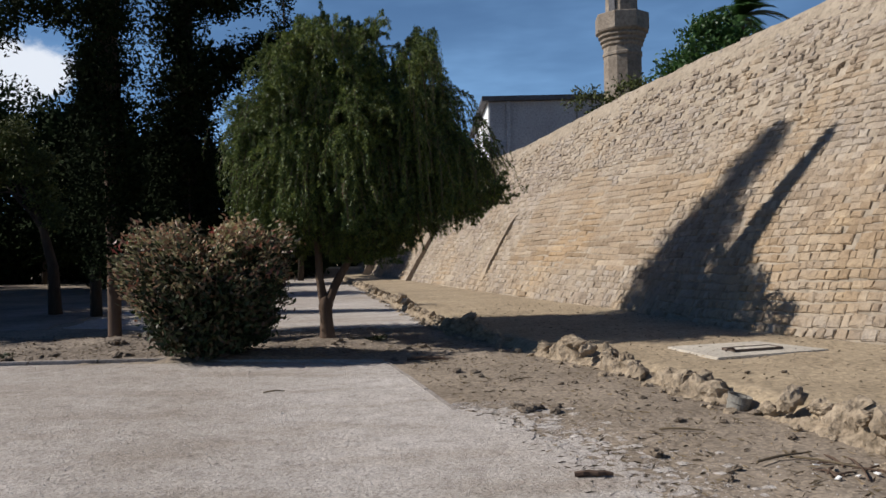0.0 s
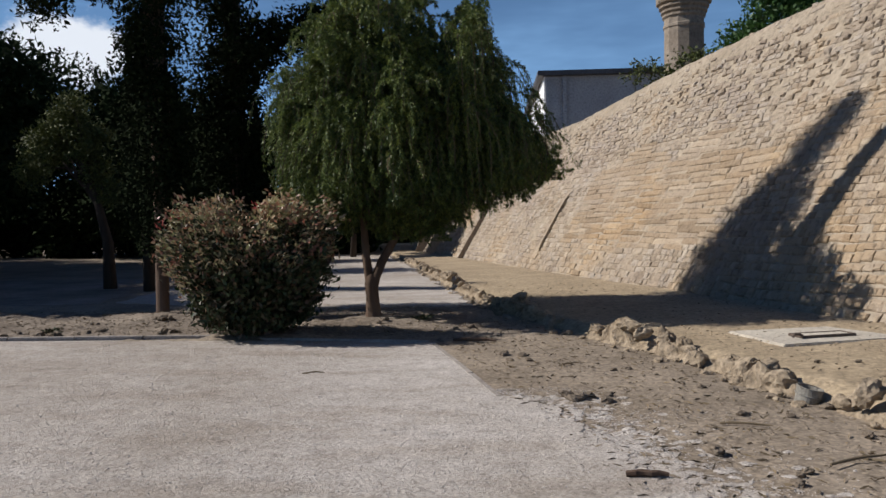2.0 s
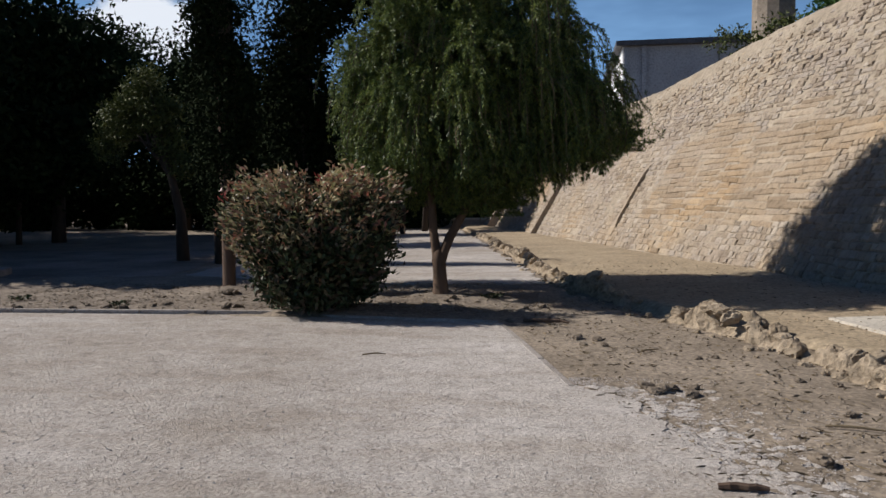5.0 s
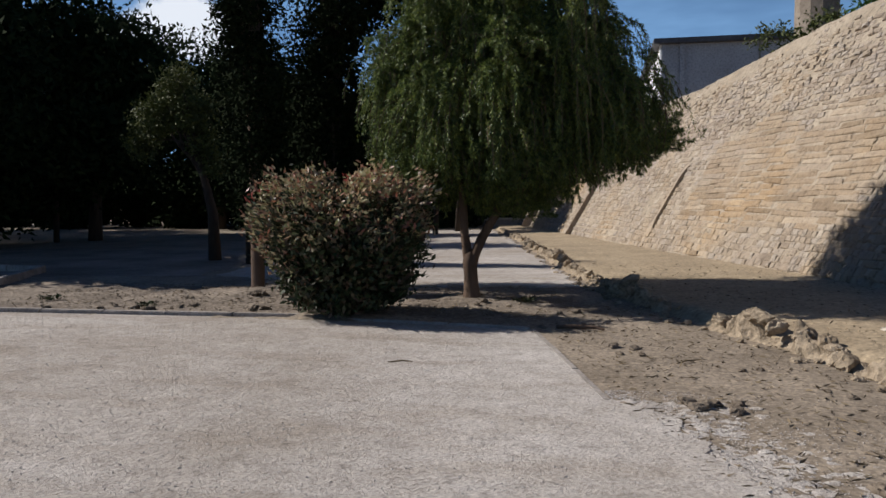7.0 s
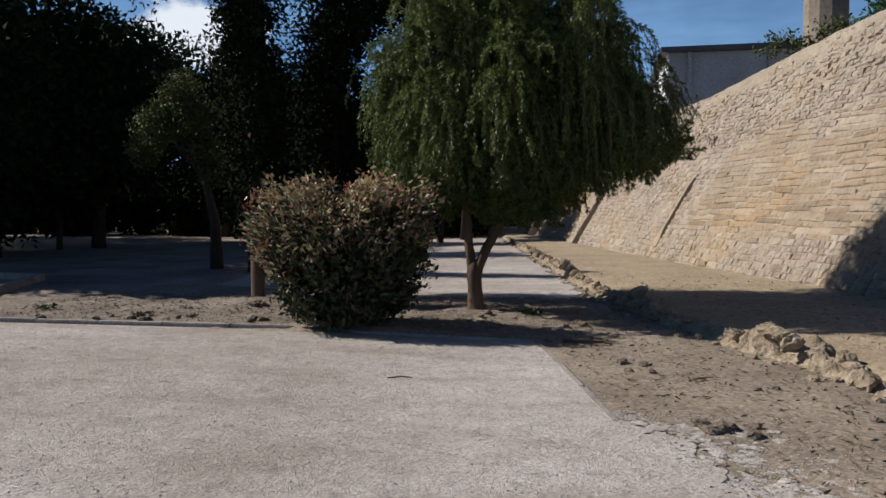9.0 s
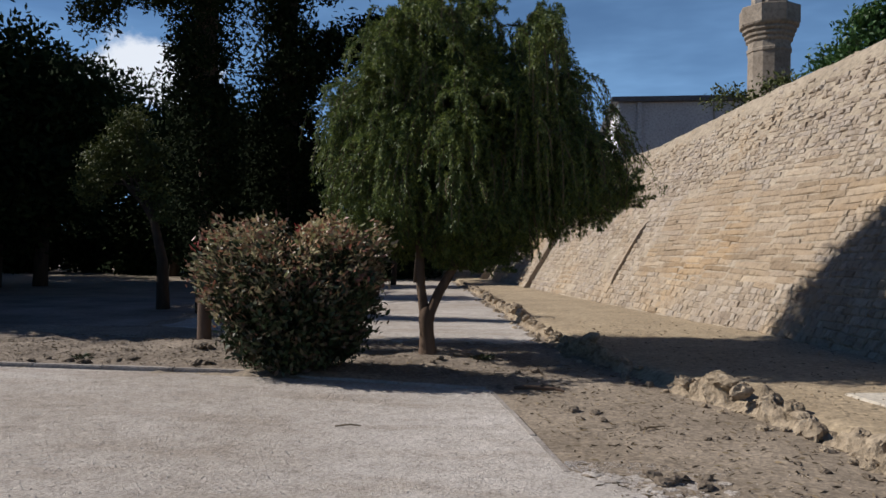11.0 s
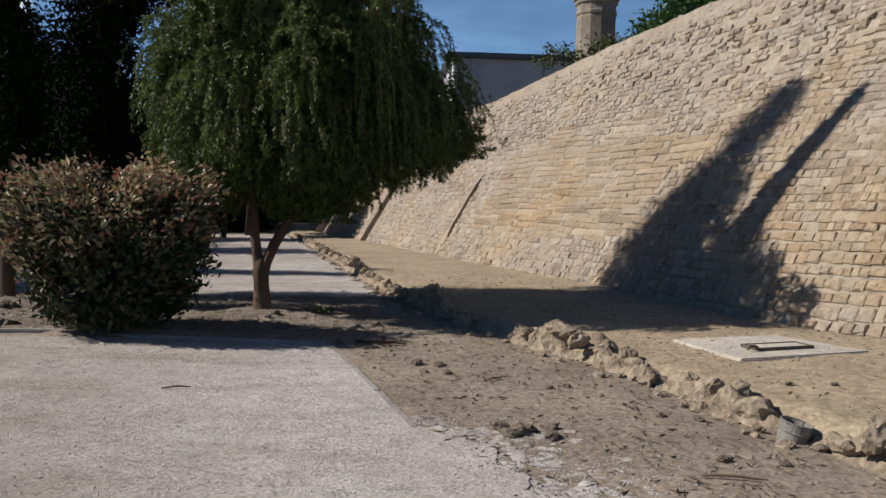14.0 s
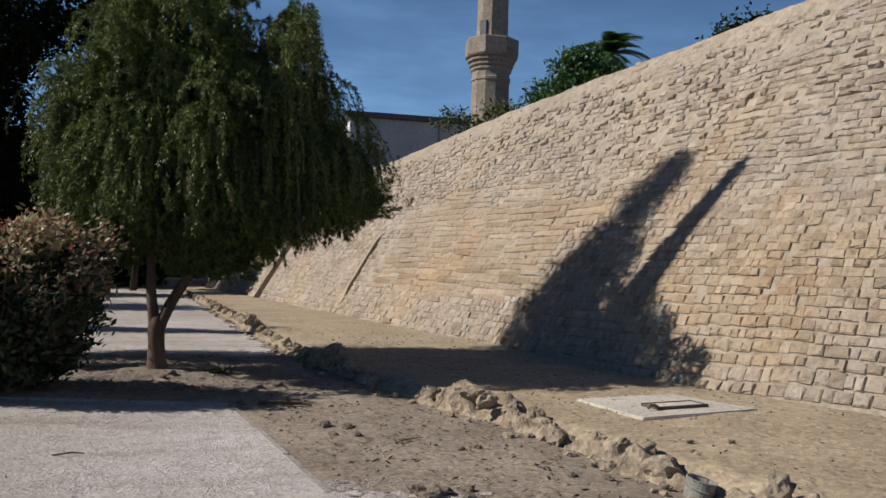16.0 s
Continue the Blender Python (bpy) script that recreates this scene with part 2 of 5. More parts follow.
M = {
    "dirt": surface("dry_earth", (0.20, 0.162, 0.122), (0.345, 0.287, 0.225), 0.7, 14, 0.95, 0.02, (38, (0.6, 0.58, 0.55), (1.2, 1.18, 1.12))),
    "gravel": gravel_material(),
    "bank": surface("sandy_earth", (0.31, 0.245, 0.165), (0.43, 0.345, 0.235), 0.8, 12, 0.95, 0.025, (30, (0.7, 0.68, 0.64), (1.15, 1.13, 1.1))),
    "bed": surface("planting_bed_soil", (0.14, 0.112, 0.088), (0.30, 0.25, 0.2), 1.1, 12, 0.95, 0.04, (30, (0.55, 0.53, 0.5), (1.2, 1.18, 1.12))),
    # soil darkened in its colour to stand in for the park trees' shade
    "soil": surface("shade_toned_park_soil", (0.13, 0.108, 0.085), (0.30, 0.262, 0.225), 0.5, 10, 0.95, 0.03),
    "pebble": surface("pebbles", (0.36, 0.325, 0.295), (0.50, 0.462, 0.43), 30, 90, 0.9, 0.003),
    "clod": surface("dry_clods", (0.12, 0.094, 0.07), (0.23, 0.186, 0.14), 6, 24, 0.95, 0.03),
    "rock": surface("sandstone_lumps", (0.20, 0.155, 0.105), (0.42, 0.34, 0.245), 4, 16, 0.95, 0.05),
    "mortar": surface("eroded_mortar", (0.27, 0.223, 0.165), (0.38, 0.32, 0.245), 0.9, 9, 0.95, 0.05),
    "stone": stone_material("limestone", (1.03, 1.045, 1.07)),
    "dressed": stone_material("orange_dressed_limestone", (1.0, 0.96, 0.90)),
    "kerb": surface("weathered_concrete", (0.20, 0.175, 0.155), (0.36, 0.325, 0.295), 2.5, 30, 0.9, 0.006),
    "slab": surface("pale_concrete", (0.40, 0.36, 0.30), (0.52, 0.475, 0.40), 1.5, 22, 0.88, 0.006),
    "plaster": surface("grey_render", (0.30, 0.30, 0.31), (0.40, 0.40, 0.41), 0.5, 6, 0.9, 0.01),
    "white": surface("white_paint", (0.74, 0.74, 0.73), (0.84, 0.84, 0.83), 0.5, 6, 0.8, 0.005),
    "roof": surface("dark_roof_sheet", (0.06, 0.06, 0.065), (0.1, 0.1, 0.11), 1, 8, 0.6, 0.01),
    "iron": surface("rusty_iron", (0.07, 0.055, 0.045), (0.15, 0.11, 0.085), 8, 50, 0.7, 0.003),
    "tin": surface("scuffed_tin", (0.13, 0.122, 0.105), (0.30, 0.285, 0.25), 6, 40, 0.5, 0.002),
    "litter": surface("white_litter", (0.7, 0.69, 0.66), (0.85, 0.84, 0.8), 6, 40, 0.6, 0.002),
    "wood": bark_material("weathered_wood", (0.06, 0.038, 0.027), (0.14, 0.095, 0.068)),
    "bark": bark_material("brown_bark", (0.065, 0.042, 0.029), (0.16, 0.11, 0.078)),
    "bark_dark": bark_material("dark_bark", (0.022, 0.016, 0.012), (0.06, 0.045, 0.034)),
    "pepper": leaf_material("pepper_leaf", [(0.034, 0.056, 0.022), (0.078, 0.115, 0.032), (0.20, 0.235, 0.055), (0.055, 0.082, 0.042)], 0.5, 0.26),
    "photinia": leaf_material("photinia_leaf", [(0.020, 0.038, 0.015), (0.036, 0.055, 0.021), (0.06, 0.06, 0.03), (0.09, 0.052, 0.038)], 0.5, 0.08),
    # reds of young leaves, plus pale tans that paint in sunlit leaf faces
    "photinia_red_lit": leaf_material("photinia_red_lit_leaf", [(0.28, 0.10, 0.07), (0.34, 0.22, 0.14), (0.40, 0.35, 0.21), (0.19, 0.20, 0.09), (0.40, 0.32, 0.21), (0.30, 0.12, 0.09)], 0.42),
    "scarlet": leaf_material("scarlet_leaf", [(0.26, 0.04, 0.04), (0.36, 0.08, 0.065)], 0.45),
    # next two: leaf colours taken near black to carry the crowns' deep shade
    "cypress": leaf_material("shade_dark_cypress_spray", [(0.007, 0.012, 0.005), (0.011, 0.017, 0.007), (0.016, 0.023, 0.009)], 0.95, 0.0),
    "shade_dark_leaf": leaf_material("shade_dark_leaf", [(0.010, 0.018, 0.007), (0.016, 0.026, 0.010), (0.022, 0.034, 0.013)], 0.95, 0.0),
    "olive": leaf_material("olive_leaf", [(0.035, 0.045, 0.012), (0.06, 0.075, 0.02), (0.10, 0.11, 0.03)], 0.7, 0.1),
    "green": leaf_material("ficus_leaf", [(0.025, 0.06, 0.018), (0.04, 0.09, 0.025), (0.06, 0.12, 0.03)], 0.5, 0.2),
    "dry": leaf_material("dry_twigs", [(0.10, 0.075, 0.05), (0.16, 0.12, 0.08), (0.2, 0.15, 0.1)], 0.9, 0),
}


# ---- mesh helpers ----
def mesh_object(name, verts, faces, material, parent=None, label="", smooth=False):
    me = bpy.data.meshes.new(name)
    me.from_pydata([tuple(v) for v in verts], [], faces)
    me.update()
    me.materials.append(material)
    if smooth:
        me.polygons.foreach_set("use_smooth", [True] * len(me.polygons))
    ob = new(name, me)
    if parent is not None:
        ob.parent = parent
    if label:
        ob["label"] = label
    return ob


def part(name, bm, material, parent, label="", smooth=False):
    me = bpy.data.meshes.new(name)
    bm.to_mesh(me)
    bm.free()
    me.materials.append(material)
    if smooth:
        me.polygons.foreach_set("use_smooth", [True] * len(me.polygons))
    ob = new(name, me)
    ob.parent = parent
    if label:
        ob["label"] = label
    return ob


def thing(name, m, label, category, group="", kind=""):
    ob = new(name)
    ob.empty_display_size = 0.2
    ob.matrix_basis = m
    return tagged(ob, label, category, group, kind)


def box_bm(x0, y0, z0, x1, y1, z1, bevel=0.01):
    bm = bmesh.new()
    bmesh.ops.create_cube(bm, size=1)
    for v in bm.verts:
        v.co = Vector(((x0 + x1) / 2 + v.co.x * (x1 - x0), (y0 + y1) / 2 + v.co.y * (y1 - y0), (z0 + z1) / 2 + v.co.z * (z1 - z0)))
    if bevel:
        bmesh.ops.bevel(bm, geom=list(bm.edges), offset=bevel, segments=2, affect="EDGES", clamp_overlap=True)
    return bm


def lathe(profile, n=24, turn=0.0):
    """Verts and faces of a turned shape, from (radius, z) pairs."""
    vs, fs = [], []
    for r, z in profile:
        for k in range(n):
            a = 2 * math.pi * k / n + turn
            vs.append((r * math.cos(a), r * math.sin(a), z))
    for i in range(len(profile) - 1):
        for k in range(n):
            fs.append((i * n + k, i * n + (k + 1) % n, (i + 1) * n + (k + 1) % n, (i + 1) * n + k))
    fs.append(tuple(range(n))[::-1])
    fs.append(tuple(range((len(profile) - 1) * n, len(profile) * n)))
    return vs, fs


def tube(points, radii, n=8, rng=None, rough=0.0):
    """A tapered limb along points."""
    vs, fs = [], []
    pts = [Vector(p) for p in points]
    for i, (p, r) in enumerate(zip(pts, radii)):
        d = (pts[min(i + 1, len(pts) - 1)] - pts[max(i - 1, 0)]).normalized()
        a = d.cross(Vector((0.3, 1, 0.1))).normalized()
        b = d.cross(a)
        for k in range(n):
            t = 2 * math.pi * k / n
            rr = r * (1 + (rng.uniform(-rough, rough) if rng else 0))
            vs.append(p + (a * math.cos(t) + b * math.sin(t)) * rr)
    for i in range(len(pts) - 1):
        for k in range(n):
            fs.append((i * n + k, i * n + (k + 1) % n, (i + 1) * n + (k + 1) % n, (i + 1) * n + k))
    fs.append(tuple(range(n))[::-1])
    fs.append(tuple(range((len(pts) - 1) * n, len(pts) * n)))
    return vs, fs


def merge(chunks):
    vs, fs = [], []
    for v, f in chunks:
        o = len(vs)
        vs.extend(v)
        fs.extend(tuple(i + o for i in q) for q in f)
    return vs, fs


def leaf_mesh(name, centres, dirs, lengths, widths, material, parent, seed, label="", fold=0.25):
    """Leaves as folded quads: centre, direction, length and width for each."""
    r = np.random.default_rng(seed)
    c, d = np.asarray(centres, float), np.asarray(dirs, float)
    d /= np.linalg.norm(d, axis=1)[:, None] + 1e-9
    side = np.cross(d, r.normal(size=d.shape))
    side /= np.linalg.norm(side, axis=1)[:, None] + 1e-9
    up = np.cross(side, d)
    L, W = np.asarray(lengths)[:, None], np.asarray(widths)[:, None]
    v = np.stack([c - d * L / 2, c + side * W / 2 + up * W * fold, c + d * L / 2, c - side * W / 2 + up * W * fold], 1).reshape(-1, 3)
    n = len(c)
    me = bpy.data.meshes.new(name)
    me.vertices.add(4 * n)
    me.vertices.foreach_set("co", v.ravel())
    me.loops.add(4 * n)
    me.loops.foreach_set("vertex_index", np.arange(4 * n))
    me.polygons.add(n)
    me.polygons.foreach_set("loop_start", np.arange(n) * 4)
    me.polygons.foreach_set("loop_total", np.full(n, 4))
    me.update(calc_edges=True)
    me.validate()
    me.materials.append(material)
    ob = new(name, me)
    ob.parent = parent
    if label:
        ob["label"] = label
    return ob


# ---- the plan ----
WALL_BASE = [(-8.2, 58.5), (-5.5, 49), (-2.95, 39.5), (-0.8, 31.4), (1.6, 22.3), (3.5, 16.0), (4.65, 11.4), (5.75, 9.0), (7.3, 6.6), (9.6, 4.2), (12.5, 2.2), (18, -0.5)]
BATTER, FOOT = 0.6, 0.15


def base_curve():
    P, out = np.array(WALL_BASE, float), []
    for i in range(len(P) - 1):
        a, b, c, d = P[max(i - 1, 0)], P[i], P[i + 1], P[min(i + 2, len(P) - 1)]
        for u in np.linspace(0, 1, 40, endpoint=False):
            out.append(0.5 * ((2 * b) + (c - a) * u + (2 * a - 5 * b + 4 * c - d) * u * u + (3 * b - a - 3 * c + d) * u ** 3))
    out.append(P[-1])
    out = np.array(out)
    for _ in range(60):
        out[1:-1] = 0.5 * out[1:-1] + 0.25 * (out[:-2] + out[2:])
    return out


CURVE = base_curve()
TANG = np.gradient(CURVE, axis=0)
TANG /= np.linalg.norm(TANG, axis=1)[:, None]
INTO = np.stack([-TANG[:, 1], TANG[:, 0]], -1)
ARC = np.r_[0, np.cumsum(np.linalg.norm(np.diff(CURVE, axis=0), axis=1))]


def wall_top(s):
    return float(np.interp(s, [0, 20, 33.4, 37, 40, 43, 46, 49, 52, 70], [4.3, 4.4, 4.6, 4.95, 5.25, 5.5, 5.64, 5.8, 5.9, 5.9]))


def wall_point(s, h, out=0.0):
    x, y = np.interp(s, ARC, CURVE[:, 0]), np.interp(s, ARC, CURVE[:, 1])
    n = np.array([np.interp(s, ARC, INTO[:, 0]), np.interp(s, ARC, INTO[:, 1])])
    n /= np.linalg.norm(n)
    k = math.hypot(1, BATTER)
    return Vector((x + n[0] * (BATTER * h - out / k), y + n[1] * (BATTER * h - out / k), FOOT + h + out * BATTER / k)), n


ROCK_Y = [2.0, 4.0, 5.2, 5.9, 6.8, 7.7, 9.3, 10.5, 11.8, 13.6, 15.0, 19.0, 31.3, 45.0]
ROCK_X = [3.4, 3.3, 3.14, 3.02, 2.82, 2.47, 2.06, 1.5, 1.0, 0.5, 0.15, -0.65, -2.85, -5.6]


def rock_x(y):
    return float(np.interp(y, ROCK_Y, ROCK_X))


def base_x(y):
    return float(np.interp(-y, -CURVE[:, 1], CURVE[:, 0]))


# ---- ground ----
def lumps(x, y, k):
    return noise.noise(Vector((x * k, y * k, 3.1)))


def ground_z(x, y):
    """Height of the trodden earth: mounds round the plants, clods, and a calm bed under the gravel."""
    if not (-14 < x < 6 and 1 < y < 25):
        return 0.0
    gravel = (x < float(np.interp(y, [1.5, 4.3, 5.8, 7.0, 7.3, 10.4], [2.0, 1.33, 0.95, 0.5, 0.15, -0.6])) and y < 10.8) or y > 15.4
    z = (0.006 if gravel else 0.03) * lumps(x, y, 0.9) - (0.005 if gravel else 0.01)
    if gravel:
        return z
    z += 0.10 * math.exp(-((x + 1.69) ** 2 + (y - 12.5) ** 2) / 0.5) + 0.09 * math.exp(-((x + 5.36) ** 2 + (y - 13.4) ** 2) / 0.5) + 0.07 * math.exp(-((x + 3.06) ** 2 + (y - 11.3) ** 2) / 0.9)
    calm = 0.5 if x > -0.4 and y < 11 else 1.0
    return z + calm * (0.045 * max(0, lumps(x + 9, y, 2.6)) + 0.028 * lumps(x, y + 5, 6.0) + 0.012 * lumps(x, y + 2, 13.0))


def build_ground():
    def axis(lo, hi, fine0, fine1, step):
        a = list(np.arange(fine0, fine1 + 1e-6, step))
        g, s = [], step
        v = fine0
        while v > lo:
            s *= 1.5
            v -= s
            g.append(v)
        h, s, v = [], step, a[-1]
        while v < hi:
            s *= 1.5
            v += s
            h.append(v)
        return g[::-1] + a + h
    xs, ys = axis(-900, 900, -13, 5, 0.14), axis(-900, 1500, 2, 24, 0.14)
    vs = [(x, y, ground_z(x, y)) for y in ys for x in xs]
    nx = len(xs)
    fs = [(j * nx + i, j * nx + i + 1, (j + 1) * nx + i + 1, (j + 1) * nx + i) for j in range(len(ys) - 1) for i in range(nx - 1)]
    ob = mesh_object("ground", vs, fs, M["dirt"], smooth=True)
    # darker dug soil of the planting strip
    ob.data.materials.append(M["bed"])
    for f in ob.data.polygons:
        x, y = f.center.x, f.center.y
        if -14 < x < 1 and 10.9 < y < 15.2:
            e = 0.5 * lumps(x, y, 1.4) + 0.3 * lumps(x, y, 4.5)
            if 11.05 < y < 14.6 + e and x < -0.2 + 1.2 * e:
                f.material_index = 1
    tagged(ob, "dry brown trodden earth with clods and dead grass", "ground", kind="structure")


def sheet(name, outline, z, material, label, ragged=0.08, thick=0.05):
    """A flat bed with an uneven outline and a small edge."""
    pts = []
    for (x0, y0, r0), (x1, y1, _) in zip(outline, outline[1:] + outline[:1]):
        n = max(1, int(math.hypot(x1 - x0, y1 - y0) / 0.06)) if r0 else 1
        n = min(n, 400)
        for k in range(n):
            u = k / n
            x, y = x0 + (x1 - x0) * u, y0 + (y1 - y0) * u
            j = r0 * ragged * (lumps(x, y, 1.2) * 1.6 + lumps(x, y, 5) * 1.2 + lumps(x, y, 13) * 0.9) if 0 < u else 0
            d = math.hypot(x1 - x0, y1 - y0) or 1
            pts.append((x + (y1 - y0) / d * j, y - (x1 - x0) / d * j))
    bm = bmesh.new()
    f = bm.faces.new([bm.verts.new((x, y, z)) for x, y in pts])
    r = bmesh.ops.extrude_face_region(bm, geom=[f])
    for v in [e for e in r["geom"] if isinstance(e, bmesh.types.BMVert)]:
        v.co.z -= thick
    bmesh.ops.recalc_face_normals(bm, faces=bm.faces)
    bmesh.ops.triangulate(bm, faces=bm.faces)
    me = bpy.data.meshes.new(name)
    bm.to_mesh(me)
    bm.free()
    me.materials.append(material)
    return tagged(new(name, me), label, "path", kind="structure")


def build_beds():
    sheet("gravel_yard", [(-30, -14, 0), (6.0, -14, 1), (1.8, 1.5, 1.4), (1.16, 4.3, 1.6), (0.79, 5.8, 1.2), (0.36, 7.0, 0), (0.16, 7.27, 0), (-0.62, 10.35, 0), (-3.6, 10.86, 0), (-30, 11.0, 0)], 0.006, M["gravel"],
          "pale pinkish-grey gravel yard beside the wall", thick=0.06)
    sheet("gravel_path", [(-7.5, 16.4, 1.5), (-5.5, 15.4, 1.5), (-3.2, 14.8, 2), (-0.2, 14.9, 1.5), (-0.9, 18.9, 1.2), (-3.05, 31, 1.2), (-4.9, 40, 1), (-9.5, 40, 1), (-8.6, 30, 1), (-8.0, 22, 1)], 0.010, M["gravel"],
          "pale gravel path running along the stone edging", thick=0.05)
    # sheet laid where the park lies in shade; its dark colour carries that shade
    sheet("shade_soil_sheet", [(-40, 15.9, 1), (-12, 15.6, 1.5), (-7.8, 16.2, 1.5), (-8.2, 20, 1.5), (-8.8, 24, 1.5), (-40, 26, 1)], 0.004, M["soil"], "park soil with the shade under the trees put into its colour", thick=0.05)
    # earth bank between the stone edging and the foot of the wall
    vs, fs, n = [], [], 26
    ys = list(np.arange(-9.0, 46, 0.16))
    for y in ys:
        a, b = rock_x(y), base_x(y) + 0.5
        for k in range(n):
            u = k / (n - 1)
            w = u ** 1.3
            x = a - 0.12 + (b - a + 0.12) * w
            rise = max(0, min(1, (x - a + 0.12) / 0.34))
            z = -0.03 + 0.15 * rise * rise * (3 - 2 * rise) + 0.04 * u + (0.012 * lumps(x, y, 2.2) + 0.012 * lumps(x, y, 6)) * rise
            vs.append((x, y, z))
    for j in range(len(ys) - 1):
        for k in range(n - 1):
            fs.append((j * n + k, j * n + k + 1, (j + 1) * n + k + 1, (j + 1) * n + k))
    tagged(mesh_object("earth_bank", vs, fs, M["bank"], smooth=True), "sandy yellow earth bank along the foot of the wall", "ground", kind="structure")


def kerb_run(name, a, b, width, height, label, piece=0.95, base=-0.05):
    """A kerb of separate concrete lengths."""
    a, b = Vector((*a, 0)), Vector((*b, 0))
    d = (b - a)
    L = d.length
    ang = math.degrees(math.atan2(d.y, d.x))
    root = thing(name, pose(a.x, a.y, 0, 0, 0, ang), label, "kerb", kind="structure")
    n = max(1, round(L / piece))
    rng = random.Random(int(L * 100))
    shared = None
    for k in range(n):
        if shared is None:
            bm = box_bm(0.004, -width / 2, base, L / n - 0.004, width / 2, height, 0.012)
            ob = part("kerb_stone", bm, M["kerb"], root)
            shared = ob.data
        else:
            ob = new("kerb_stone", shared)
            ob.parent = root
        ob.matrix_basis = pose(k * L / n, rng.uniform(-0.006, 0.006), rng.uniform(-0.006, 0.004), 0, 0, rng.uniform(-0.3, 0.3))
    return root


def build_kerbs():
    kerb_run("kerb", (0.16, 7.2), (-0.62, 10.36), 0.07, 0.014, "weathered concrete kerb lying almost flush beside the gravel")
    kerb_run("kerb", (-0.66, 10.40), (-3.6, 10.92), 0.09, 0.03, "weathered concrete kerb at the edge of the planting strip")
    kerb_run("kerb", (-3.62, 10.93), (-14.0, 11.05), 0.10, 0.055, "low concrete kerb between gravel and planting strip")
    kerb_run("kerb", (-10.5, 13.6), (-11.75, 16.7), 0.16, 0.14, "pale raised concrete kerb in the park")
    kerb_run("kerb", (-11.8, 16.8), (-24, 18.2), 0.16, 0.14, "pale raised concrete kerb in the park")


